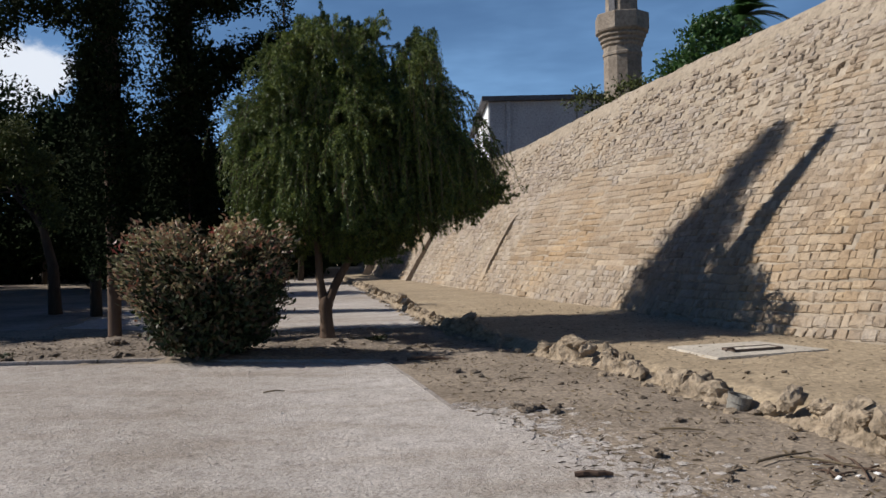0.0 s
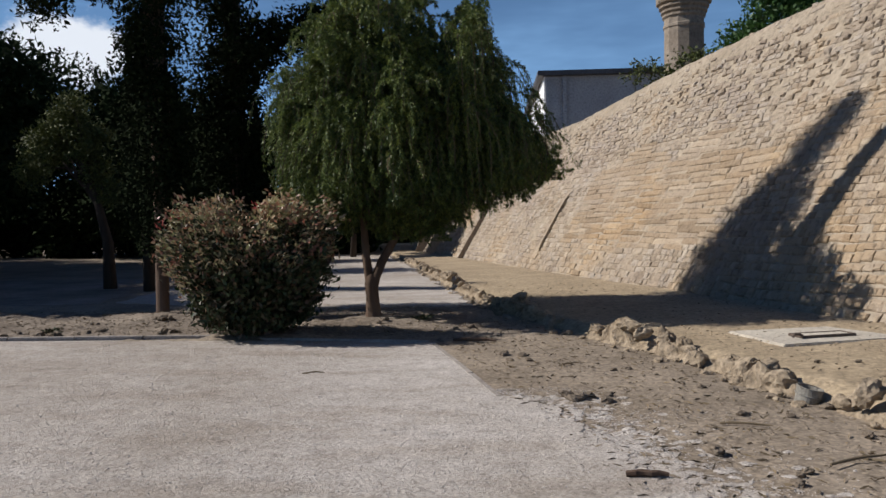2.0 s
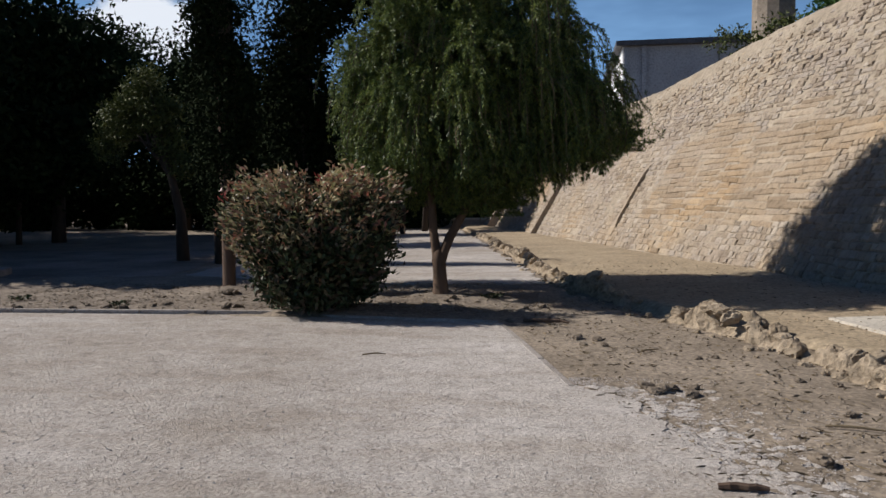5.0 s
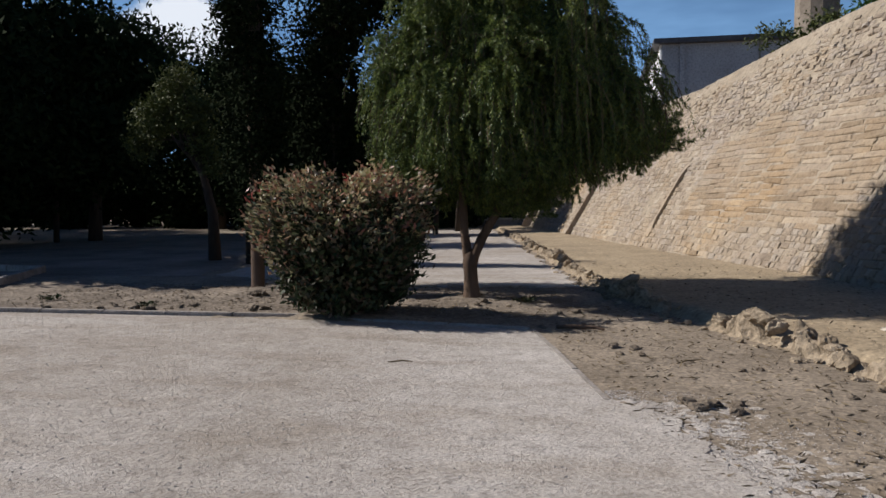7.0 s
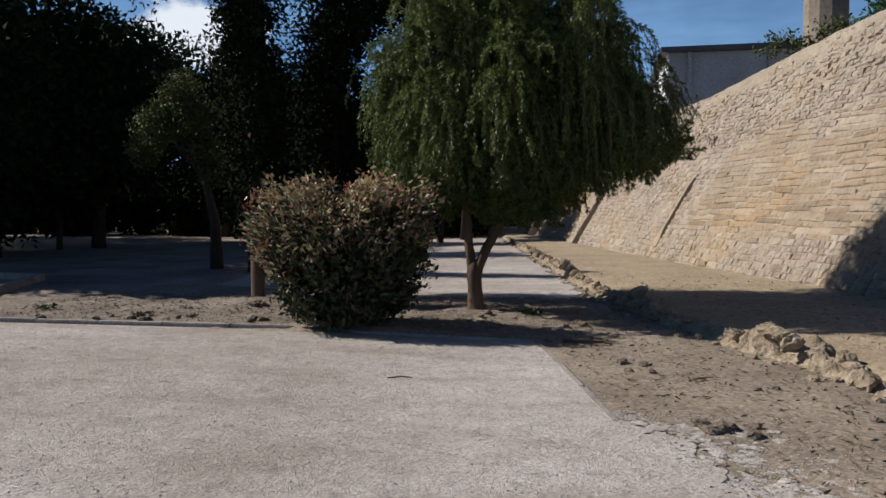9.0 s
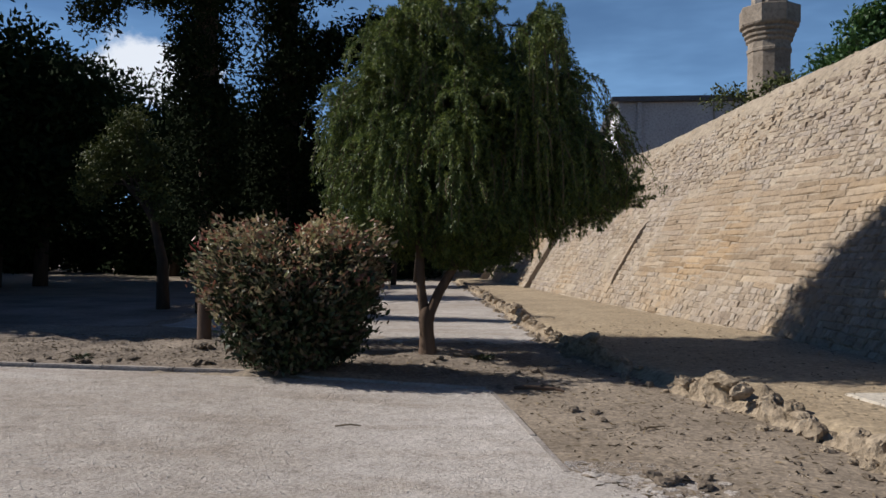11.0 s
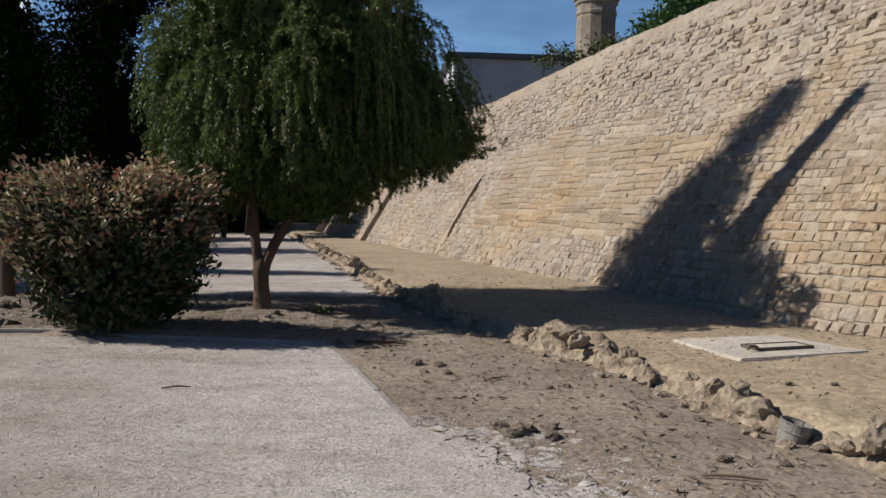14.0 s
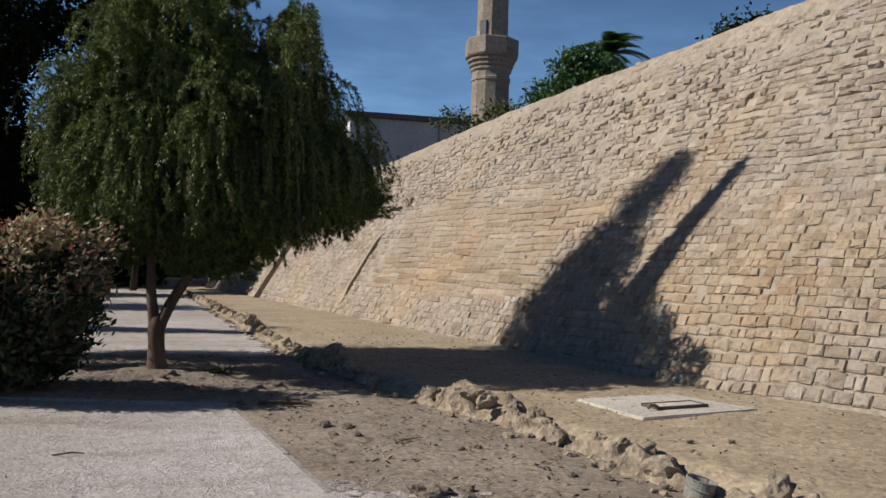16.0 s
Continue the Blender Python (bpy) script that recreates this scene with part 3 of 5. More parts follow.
# ---- the battered wall ----
def build_wall():
    root = thing("wall_rampart", pose(0, 0, 0), "tall battered rampart wall of worn yellow limestone blocks", "wall", kind="structure")
    ss = list(np.arange(0, 67.2, 0.12))
    rows = 64
    vs, fs = [], []
    for s in ss:
        H = wall_top(s)
        for k in range(rows):
            h = -0.3 + (H + 0.3) * k / (rows - 1)
            p, n = wall_point(s, h, 0.001 - 0.010 * min(1, max(0, (s - 43) / 3)) * min(1, max(0, (3.2 - h) / 1.2)) + 0.014 * lumps(s * 1.0, h, 1.1) + 0.010 * lumps(s, h + 7, 3.2) + (0.006 + 0.012 * min(1, max(0, (h - 2.2) / 2))) * lumps(s + 3, h, 7.5))
            vs.append(p)
        p, n = wall_point(s, H)
        vs.append(p + Vector((n[0] * 1.2, n[1] * 1.2, 0.02)))
        vs.append(p + Vector((n[0] * 1.2, n[1] * 1.2, -H)))
    m = rows + 2
    for i in range(len(ss) - 1):
        for k in range(m - 1):
            fs.append((i * m + k, (i + 1) * m + k, (i + 1) * m + k + 1, i * m + k + 1))
    mesh_object("wall_core", vs, fs, M["mortar"], root, "eroded lime mortar between the blocks", smooth=True)
    rng = random.Random(7)
    # block shapes shared by all the blocks: unit length, height and depth
    shapes = []
    for v in range(16):
        r = random.Random(100 + v)
        j = lambda a: r.uniform(-a, a)
        ring = [(-0.5, -0.5), (0.5, -0.5), (0.5, 0.5), (-0.5, 0.5)]
        vv = [(x, y, -0.6) for x, y in ring]
        vv += [(x * 0.97 + j(0.05), y * 0.95 + j(0.08), 0.3 + j(0.25)) for x, y in ring]
        vv += [(x * 0.78 + j(0.08), y * 0.66 + j(0.12), 0.9 + j(0.35)) for x, y in ring]
        vv.append((j(0.15), j(0.15), 1.05 + j(0.25)))
        ff = []
        for o in (0, 4):
            for k in range(4):
                ff.append((o + k, o + (k + 1) % 4, o + 4 + (k + 1) % 4, o + 4 + k))
        for k in range(4):
            ff.append((8 + k, 8 + (k + 1) % 4, 12))
        shapes.append((vv, ff))
    meshes = []
    for vv, ff in shapes:
        me = bpy.data.meshes.new("block")
        me.from_pydata(vv, [], ff)
        me.materials.append(M["stone"])
        meshes.append(me)
    singles, vs, fs, dvs, dfs = [], [], [], [], []
    u, course = 0.0, 0
    k = math.hypot(1, BATTER)
    while u < 5.7 * k:
        ch = rng.uniform(0.14, 0.19) if course < 2 else (rng.uniform(0.115, 0.17) if u < 3.2 else rng.uniform(0.10, 0.15))
        h = (u + ch / 2) / k
        s = 15.0 + rng.uniform(0, 0.3)
        while s < 58:
            smooth_patch = 37.5 < s < 44.5 and 0.9 + 0.1 * math.sin(s * 3) < h < 2.9 + 0.3 * math.sin(s * 2.1)
            L = rng.uniform(0.5, 1.3) if smooth_patch else rng.uniform(0.12, 0.30) * ((0.74 if s > 43 else 1.0) if h < 2.8 else 0.85)
            if rng.random() < 0.08:
                L *= 1.5
            sc = s + L / 2
            wob = 0.2 * noise.noise(Vector((sc * 0.22, h * 0.5, 0))) + 0.035 * noise.noise(Vector((sc * 1.3, h * 2, 4)))
            hh = h + wob
            rough = min(1.0, max(0.0, (h - 2.6) / 1.6))
            gone = noise.noise(Vector((sc * 0.5, h * 0.9, 9.0)))
            s += L
            if hh + ch / 2 / k > wall_top(sc) + 0.02:
                continue
            if rng.random() < (0.03 + 0.23 * rough if not smooth_patch else 0.005) or (gone > 0.42 and not smooth_patch and rng.random() < 0.35):
                continue
            depth = (0.016 + rng.uniform(0, 0.014)) if smooth_patch else rng.uniform(0.01, 0.03) + rough * rng.uniform(-0.004, 0.047) * rng.random()
            if course < 2:
                depth += 0.006
            p, n = wall_point(sc, hh)
            t = Vector((n[1], -n[0], 0))
            up = Vector((n[0] * BATTER, n[1] * BATTER, 1)).normalized()
            o = t.cross(up)
            tilt = rng.uniform(-0.05, 0.05) * (1 + 0.8 * rough)
            t2, up2 = t * math.cos(tilt) + up * math.sin(tilt), up * math.cos(tilt) - t * math.sin(tilt)
            gap = 0.005 if smooth_patch else rng.uniform(0.004, 0.015)
            hgt = ch * (rng.uniform(0.78, 1.05) if not smooth_patch else 0.95)
            v = rng.randrange(16)
            a, b_, c = t2 * max(0.06, L - gap), up2 * hgt, o * depth
            if 46.2 < sc < 51.3 and h < 2.1 and len(singles) < 300:
                m = Matrix(((a.x, b_.x, c.x, p.x), (a.y, b_.y, c.y, p.y), (a.z, b_.z, c.z, p.z), (0, 0, 0, 1)))
                singles.append((v, m))
                continue
            tv, tf = (dvs, dfs) if smooth_patch else (vs, fs)
            base = len(tv)
            vv, ff = shapes[v]
            tv.extend(p + a * x + b_ * y + c * z for x, y, z in vv)
            tf.extend(tuple(i + base for i in q) for q in ff)
        u += ch
        course += 1
    # faces of the steps where lengths of the wall end
    for edge, run, depth, h0, h1 in ((36.35, 0.45, 0.07, 0.3, 2.25), (27.8, 0.9, 0.16, -0.1, 4.3), (22.0, 1.4, 0.26, -0.1, 4.2), (19.2, 1.8, 0.35, -0.1, 4.2)):
        sv, sf = [], []
        n = 24
        for k in range(n + 1):
            h = h0 + (h1 - h0) * k / n
            f = 1.0 if h0 < 0 else min(1, k / 5, (n - k) / 4)
            j = 0.05 * lumps(edge, h, 2.2)
            for sx, o in ((edge + j, -0.03), (edge + j, 0.025 + depth * f), (edge - run * 0.4, 0.025 + depth * f * 0.6), (edge - run, 0.0)):
                sv.append(wall_point(sx, h, o + 0.012 * lumps(sx * 3, h, 2.9))[0])
        for k in range(n):
            for q in range(3):
                sf.append((k * 4 + q, k * 4 + 4 + q, k * 4 + 5 + q, k * 4 + 1 + q))
        mesh_object("wall_step", sv, sf, M["stone"], root, "shallow step in the wall face")
    # smooth coping along the top
    cv, cf = [], []
    prof = [(-0.46, -0.01), (-0.41, 0.024), (-0.28, 0.034), (-0.15, 0.04), (-0.06, 0.036), (0.0, 0.02), (0.03, -0.02), (0.035, -0.3)]
    for s in ss:
        H = wall_top(s)
        for dh, o in prof:
            p, n = wall_point(s, H + dh + 0.035 * lumps(s, dh, 1.6), o + 0.02 * lumps(s * 1.7, dh * 3, 2.6))
            cv.append(p)
    m = len(prof)
    for i in range(len(ss) - 1):
        for q in range(m - 1):
            cf.append((i * m + q, (i + 1) * m + q, (i + 1) * m + q + 1, i * m + q + 1))
    mesh_object("coping", cv, cf, M["mortar"], root, "smooth worn coping along the wall top", smooth=True)
    rest = mesh_object("block_courses", vs, fs, M["stone"], root, "worn limestone blocks in uneven courses")
    rest["kind"] = "stuff"
    rest = mesh_object("dressed_courses", dvs, dfs, M["dressed"], root, "smooth orange courses of long dressed blocks")
    rest["kind"] = "stuff"
    # the earth behind the parapet
    vs, fs = [], []
    for s in ss[::8]:
        p, n = wall_point(s, wall_top(s))
        for d in (0.3, 1.2, 6, 20, 60, 140):
            vs.append((p.x + n[0] * d, p.y + n[1] * d, p.z - 0.06 if d < 5 else 4.95))
    for i in range(len(ss[::8]) - 1):
        for q in range(5):
            fs.append((i * 6 + q, (i + 1) * 6 + q, (i + 1) * 6 + q + 1, i * 6 + q + 1))
    tagged(mesh_object("upper_terrace", vs, fs, M["dirt"]), "earth terrace on top of the rampart", "ground", kind="structure")
    return root, singles, meshes


# ---- far buildings on the terrace ----
def build_minaret(x, y, z):
    root = thing("minaret", pose(x, y, z) @ Matrix.Diagonal((0.94, 0.94, 1, 1)), "old stone minaret with a corbelled balcony", "minaret")
    def turned(name, prof, n, turn=0.0):
        vs, fs = lathe(prof, n, turn)
        return mesh_object(name, vs, fs, M["tower"], root)
    turned("lower_shaft", [(1.32, 0), (1.30, 5), (1.26, 8.0), (1.27, 8.4), (1.33, 8.45), (1.33, 8.6), (1.27, 8.65), (1.26, 9.0)], 12)
    turned("corbel", [(1.26, 9.0), (1.37, 9.1), (1.37, 9.22), (1.31, 9.25), (1.46, 9.36), (1.46, 9.48), (1.40, 9.51), (1.58, 9.64), (1.58, 9.76), (1.52, 9.79), (1.72, 9.9), (1.74, 9.95)], 16)
    turned("balcony", [(1.76, 9.95), (1.80, 10.0), (1.80, 10.95), (1.76, 11.0), (1.5, 11.0)], 8, 0.3)
    vs, fs = lathe([(1.08, 11.0), (1.05, 13), (1.02, 17.0), (1.1, 17.1), (1.1, 17.3), (0.9, 17.5), (0.1, 20.5)], 10)
    mesh_object("upper_shaft", vs, fs, M["tower"], root)
    a = math.atan2(-y, -x) - 0.6
    bm = box_bm(-0.14, -0.26, 0, 0.14, 0.26, 1.05, 0.03)
    d = part("doorway", bm, M["roof"], root, "dark narrow doorway of the balcony")
    d.matrix_basis = pose(math.cos(a) * 0.97, math.sin(a) * 0.97, 11.05, 0, 0, math.degrees(a))
    return root


def build_hall():
    root = thing("hall", pose(5.7, 75, 4.6), "long grey rendered hall with a dark overhanging roof edge", "building")
    part("wall", box_bm(0, 0, 0, 24, 25, 10.3, 0.02), M["plaster"], root)
    part("gable_wall", box_bm(-0.12, 0.05, 0, -0.003, 25, 10.3, 0.01), M["white"], root, "white painted side wall in the sun")
    part("roof", box_bm(-0.7, -0.6, 10.304, 24.6, 25.6, 10.75, 0.03), M["roof"], root)
    part("pilaster", box_bm(1.55, -0.22, 0, 1.95, -0.004, 10.3, 0.02), M["plaster"], root)
    part("pilaster", box_bm(0.0, -0.16, 0, 0.35, -0.004, 10.3, 0.02), M["plaster"], root)
    part("string_course", box_bm(0.36, -0.12, 6.1, 1.54, -0.004, 6.3, 0.02), M["plaster"], root)
    w = part("window", box_bm(9.3, -0.03, 5.9, 9.9, -0.004, 7.2, 0.01), M["roof"], root)
    for b in ((9.28, -0.07, 5.88, 9.36, -0.034, 7.22), (9.84, -0.07, 5.88, 9.92, -0.034, 7.22), (9.365, -0.07, 7.14, 9.835, -0.034, 7.22), (9.365, -0.07, 5.88, 9.835, -0.034, 5.96), (9.57, -0.07, 5.965, 9.63, -0.034, 7.135)):
        part("window_frame", box_bm(*b, 0.005), M["white"], w)
    part("downpipe", box_bm(8.1, -0.16, 0, 8.24, -0.004, 10.2, 0.04), M["tin"], root)
    return root


M["tower"] = surface("minaret_stone", (0.19, 0.155, 0.12), (0.29, 0.245, 0.195), 0.7, 5, 0.92, 0.05)


# ---- plants ----
def limb_path(a, b, sag, n, rng, wob):
    a, b = Vector(a), Vector(b)
    out = []
    for i in range(n):
        u = i / (n - 1)
        p = a.lerp(b, u)
        p.z += sag * math.sin(math.pi * u)
        if 0 < i:
            p += Vector((rng.uniform(-wob, wob), rng.uniform(-wob, wob), rng.uniform(-wob, wob) * 0.5))
        out.append(p)
    return out


def build_pepper_tree():
    x, y = -1.69, 12.65
    root = thing("pepper_tree", pose(x, y, 0), "young weeping pepper tree with a forked trunk and hanging feathery leaves", "tree")
    rng = random.Random(3)
    trunk = [(0.02, 0, -0.05), (0.0, 0.0, 0.06), (0.0, 0.0, 0.18), (-0.01, 0, 0.4), (-0.015, 0.0, 0.58), (-0.01, 0.0, 0.70), (0.0, 0.0, 0.78)]
    vs, fs = tube(trunk, [0.19, 0.135, 0.11, 0.098, 0.105, 0.09, 0.03], 14, rng, 0.07)
    mesh_object("trunk", vs, fs, M["bark"], root, smooth=True)
    forks = [([(-0.02, 0, 0.45), (-0.05, 0.01, 0.68), (-0.10, 0.02, 1.0), (-0.12, 0.05, 1.5), (-0.25, 0.1, 2.2), (-0.6, 0.2, 3.1), (-1.0, 0.3, 3.9)], [0.07, 0.075, 0.065, 0.055, 0.05, 0.04, 0.02]),
             ([(0.0, 0, 0.45), (0.05, 0.0, 0.68), (0.15, 0.0, 0.92), (0.36, 0.05, 1.3), (0.5, 0.1, 2.0), (0.8, 0.2, 2.9), (1.2, 0.3, 3.7)], [0.07, 0.075, 0.07, 0.06, 0.05, 0.04, 0.02]),
             ([(-0.12, 0.05, 1.45), (0.1, 0.3, 2.4), (0.4, 0.4, 3.4), (0.6, 0.4, 4.6)], [0.05, 0.045, 0.035, 0.02])]
    for p, r in forks:
        vs, fs = tube(p, r, 10, rng, 0.05)
        mesh_object("limb", vs, fs, M["bark"], root, smooth=True)
    # crown: clumps of feathery sprays on a lumpy dome; they arch over and hang at the rim
    nr = np.random.default_rng(5)
    mid = Vector((0.34, 0.3, 3.05))
    chunks, lc, ld = [], [], []
    for i in range(370):
        d = Vector(nr.normal(size=3)).normalized()
        fringe = i >= 318
        if fringe:
            # loose strands that hang clear of the dome beside the wall
            d = Vector((1.0, nr.uniform(-0.8, 0.5), nr.uniform(-0.4, 0.22))).normalized()
        up = max(0.0, d.z)
        lump = 0.4 * noise.noise(d * 2.3 + Vector((4, 1, 7))) + 0.3 * noise.noise(d * 5.0 + Vector((2, 9, 3)))
        k = 2.4 if d.z > 0 else 2.0
        flat = (abs(d.x / (1.78 if d.x > 0 else 1.6)) ** k + abs(d.y / 1.7) ** k + abs(d.z / (1.85 if d.z > 0 else 1.45)) ** k) ** (-1 / k)
        q = nr.uniform(0.74, 1.0) if i % 4 else nr.uniform(0.25, 0.75)
        if fringe:
            q = nr.uniform(1.0, 1.25)
        core = mid + d * flat * q * (1 + 0.75 * lump)
        skin = q > 0.72
        size = nr.uniform(0.8, 1.35)
        weep = fringe or nr.random() < (0.8 if core.z < 2.9 or d.x > 0.45 else 0.3)
        for w in range(5 if fringe else (19 if skin else 11)):
            v = (d * nr.uniform(0.3, 1.0) + Vector(nr.normal(size=3)) * 0.45 + Vector((0, 0, 0.15 + 0.45 * up))).normalized()
            L = size * nr.uniform(0.22, 0.46) * (1.35 if up > 0.7 and nr.random() < 0.2 else 1.0)
            drop = size * nr.uniform(0.45, 1.25 if fringe else 0.95) if weep else L * nr.uniform(0.3, 0.9)
            start = core + Vector(nr.normal(size=3)) * 0.085 * size
            n = 6
            pts = []
            for k in range(n):
                u = k / (n - 1)
                p = start + v * L * (1 - (1 - u) ** 1.7) + Vector((0, 0, -drop * u ** 2.0))
                low = 1.3 + (0.6 if p.x > mid.x else 0.95) * min(1.2, math.hypot(p.x - mid.x, p.y - mid.y) / 2.15) ** 2.6 + 0.4 * noise.noise(Vector((p.x * 2.2, p.y * 2.2, 1)))
                p.z = max(p.z, min(low + 0.02 * k + 0.35 * nr.random() ** 2, start.z))
                pts.append(p)
            if w % 3 == 0:
                chunks.append(tube(pts, [0.006] * (n - 1) + [0.002], 3))
            for k in range(n - 1):
                p0, p1 = np.array(pts[k]), np.array(pts[k + 1])
                dd = (p1 - p0) / (np.linalg.norm(p1 - p0) + 1e-6)
                m = 23
                sd = np.cross(nr.normal(size=(m, 3)), dd)
                sd /= np.linalg.norm(sd, axis=1)[:, None] + 1e-9
                vv = dd * 0.8 + sd * nr.uniform(0.4, 1.0, (m, 1)) + (0, 0, -0.15)
                vv /= np.linalg.norm(vv, axis=1)[:, None]
                lc.append(p0 + nr.random((m, 1)) * (p1 - p0) + vv * 0.035)
                ld.append(vv)
    lc, ld = np.concatenate(lc), np.concatenate(ld)
    vs, fs = merge(chunks)
    mesh_object("twig", vs, fs, M["bark"], root)["kind"] = "stuff"
    m = len(lc)
    leaf_mesh("crown", lc, ld, nr.uniform(0.04, 0.08, m), nr.uniform(0.0095, 0.015, m), M["pepper"], root, 6, "hanging feathery green leaves")
    # older broad sprays that fill the shaded inside
    v = nr.normal(size=(15000, 3))
    v *= (nr.random((15000, 1)) ** 0.4) / np.linalg.norm(v, axis=1)[:, None]
    v = np.array(mid) + v * np.where(v[:, 2:] > 0, (1.3, 1.25, 1.3), (1.25, 1.2, 1.05))
    leaf_mesh("inner_foliage", v, nr.normal(size=v.shape) + (0, 0, -0.8), nr.uniform(0.12, 0.24, len(v)), nr.uniform(0.04, 0.08, len(v)), M["pepper"], root, 7, "shaded inner leaf sprays")
    return root


def build_photinia():
    root = thing("photinia_bush", pose(-3.06, 11.05, 0.02), "dense photinia bush with reddish young leaves with sunlight painted in as pale tan tones on top", "bush")
    rng, nr = random.Random(8), np.random.default_rng(9)
    chunks, lc, ld, rc, rd = [], [], [], [], []
    for i in range(760):
        a = nr.uniform(0, 2 * math.pi)
        q = nr.random() ** 0.4
        z = nr.uniform(0.05, 1.0) ** 0.85
        lobe = 0.22 * noise.noise(Vector((math.cos(a) * 1.8, math.sin(a) * 1.8, z * 2.2))) + 0.08 * noise.noise(Vector((math.cos(a) * 5, math.sin(a) * 5, z * 5)))
        r = float(np.interp(z, [0, 0.12, 0.35, 0.6, 0.8, 0.93, 1.0], [0.6, 0.74, 0.98, 1.18, 1.14, 0.88, 0.35])) + lobe + 0.22 * max(0, -math.cos(a)) * max(0, 1 - abs(z - 0.72) / 0.3)
        ex, ey = math.cos(a) * r * q, math.sin(a) * r * 0.78 * q
        dip = 0.36 * math.exp(-((ex - 0.02) / 0.27) ** 2)
        ez = 1.93 * z * (1 + 0.06 * noise.noise(Vector((ex * 2, ey * 2, 3)))) - dip * z
        if nr.random() < 0.1 and abs(ex) > 0.4:
            # long shoots that stand out of the outline
            k = nr.uniform(1.06, 1.2)
            ex, ey, ez = ex * k, ey * k, ez * (1 + 0.5 * (k - 1))
        b = Vector((ex * 0.15, ey * 0.15, 0))
        tip = Vector((ex, ey, ez))
        pts = [b, b.lerp(tip, 0.4) + Vector((0, 0, 0.06)), b.lerp(tip, 0.78) + Vector((0, 0, 0.05)), tip]
        if i % 3 == 0:
            chunks.append(tube(pts, [0.014, 0.010, 0.006, 0.003], 4))
        # young red leaves on top; pale sunlit tones painted there and on the left
        top_and_sun_side = (z > 0.52 and q > 0.5) or (q > 0.75 and math.cos(a) < -0.35 and z > 0.3)
        for w in range(40):
            u = 1 - 0.55 * nr.random() ** 1.6
            k = min(2, int(u * 3))
            p = pts[k].lerp(pts[k + 1], u * 3 - k) + Vector(nr.normal(size=3)) * 0.06
            if p.z < 0.05:
                continue
            v = Vector((ex + nr.normal() * 0.8, ey + nr.normal() * 0.8, 0.6 + nr.normal() * 0.7))
            red = top_and_sun_side and u > 0.8 and nr.random() < (0.92 if z > 0.78 else 0.7)
            (rc if red else lc).append(p)
            (rd if red else ld).append(v)
    vs, fs = merge(chunks)
    mesh_object("stem", vs, fs, M["bark"], root)["kind"] = "stuff"
    leaf_mesh("foliage", lc, ld, nr.uniform(0.07, 0.13, len(lc)), nr.uniform(0.03, 0.052, len(lc)), M["photinia"], root, 10)
    leaf_mesh("young_lit_leaves", rc, rd, nr.uniform(0.06, 0.11, len(rc)), nr.uniform(0.026, 0.042, len(rc)), M["photinia_red_lit"], root, 11, "reddish young leaves with sunlight painted in as pale tan tones")
    # a few fresh scarlet shoots
    sc, sv = [], []
    for cx, cz in ((-1.12, 1.52), (-0.95, 1.62), (0.12, 1.72), (0.25, 1.66)):
        for _ in range(8):
            sc.append((cx + nr.normal() * 0.04, -0.35 + nr.normal() * 0.05, cz + nr.normal() * 0.05))
            sv.append((nr.normal() * 0.5 - 0.3, nr.normal() * 0.5, 0.8))
    leaf_mesh("scarlet_shoots", sc, sv, nr.uniform(0.06, 0.1, len(sc)), nr.uniform(0.025, 0.04, len(sc)), M["scarlet"], root, 12, "scarlet new leaves")["kind"] = "stuff"
    return root


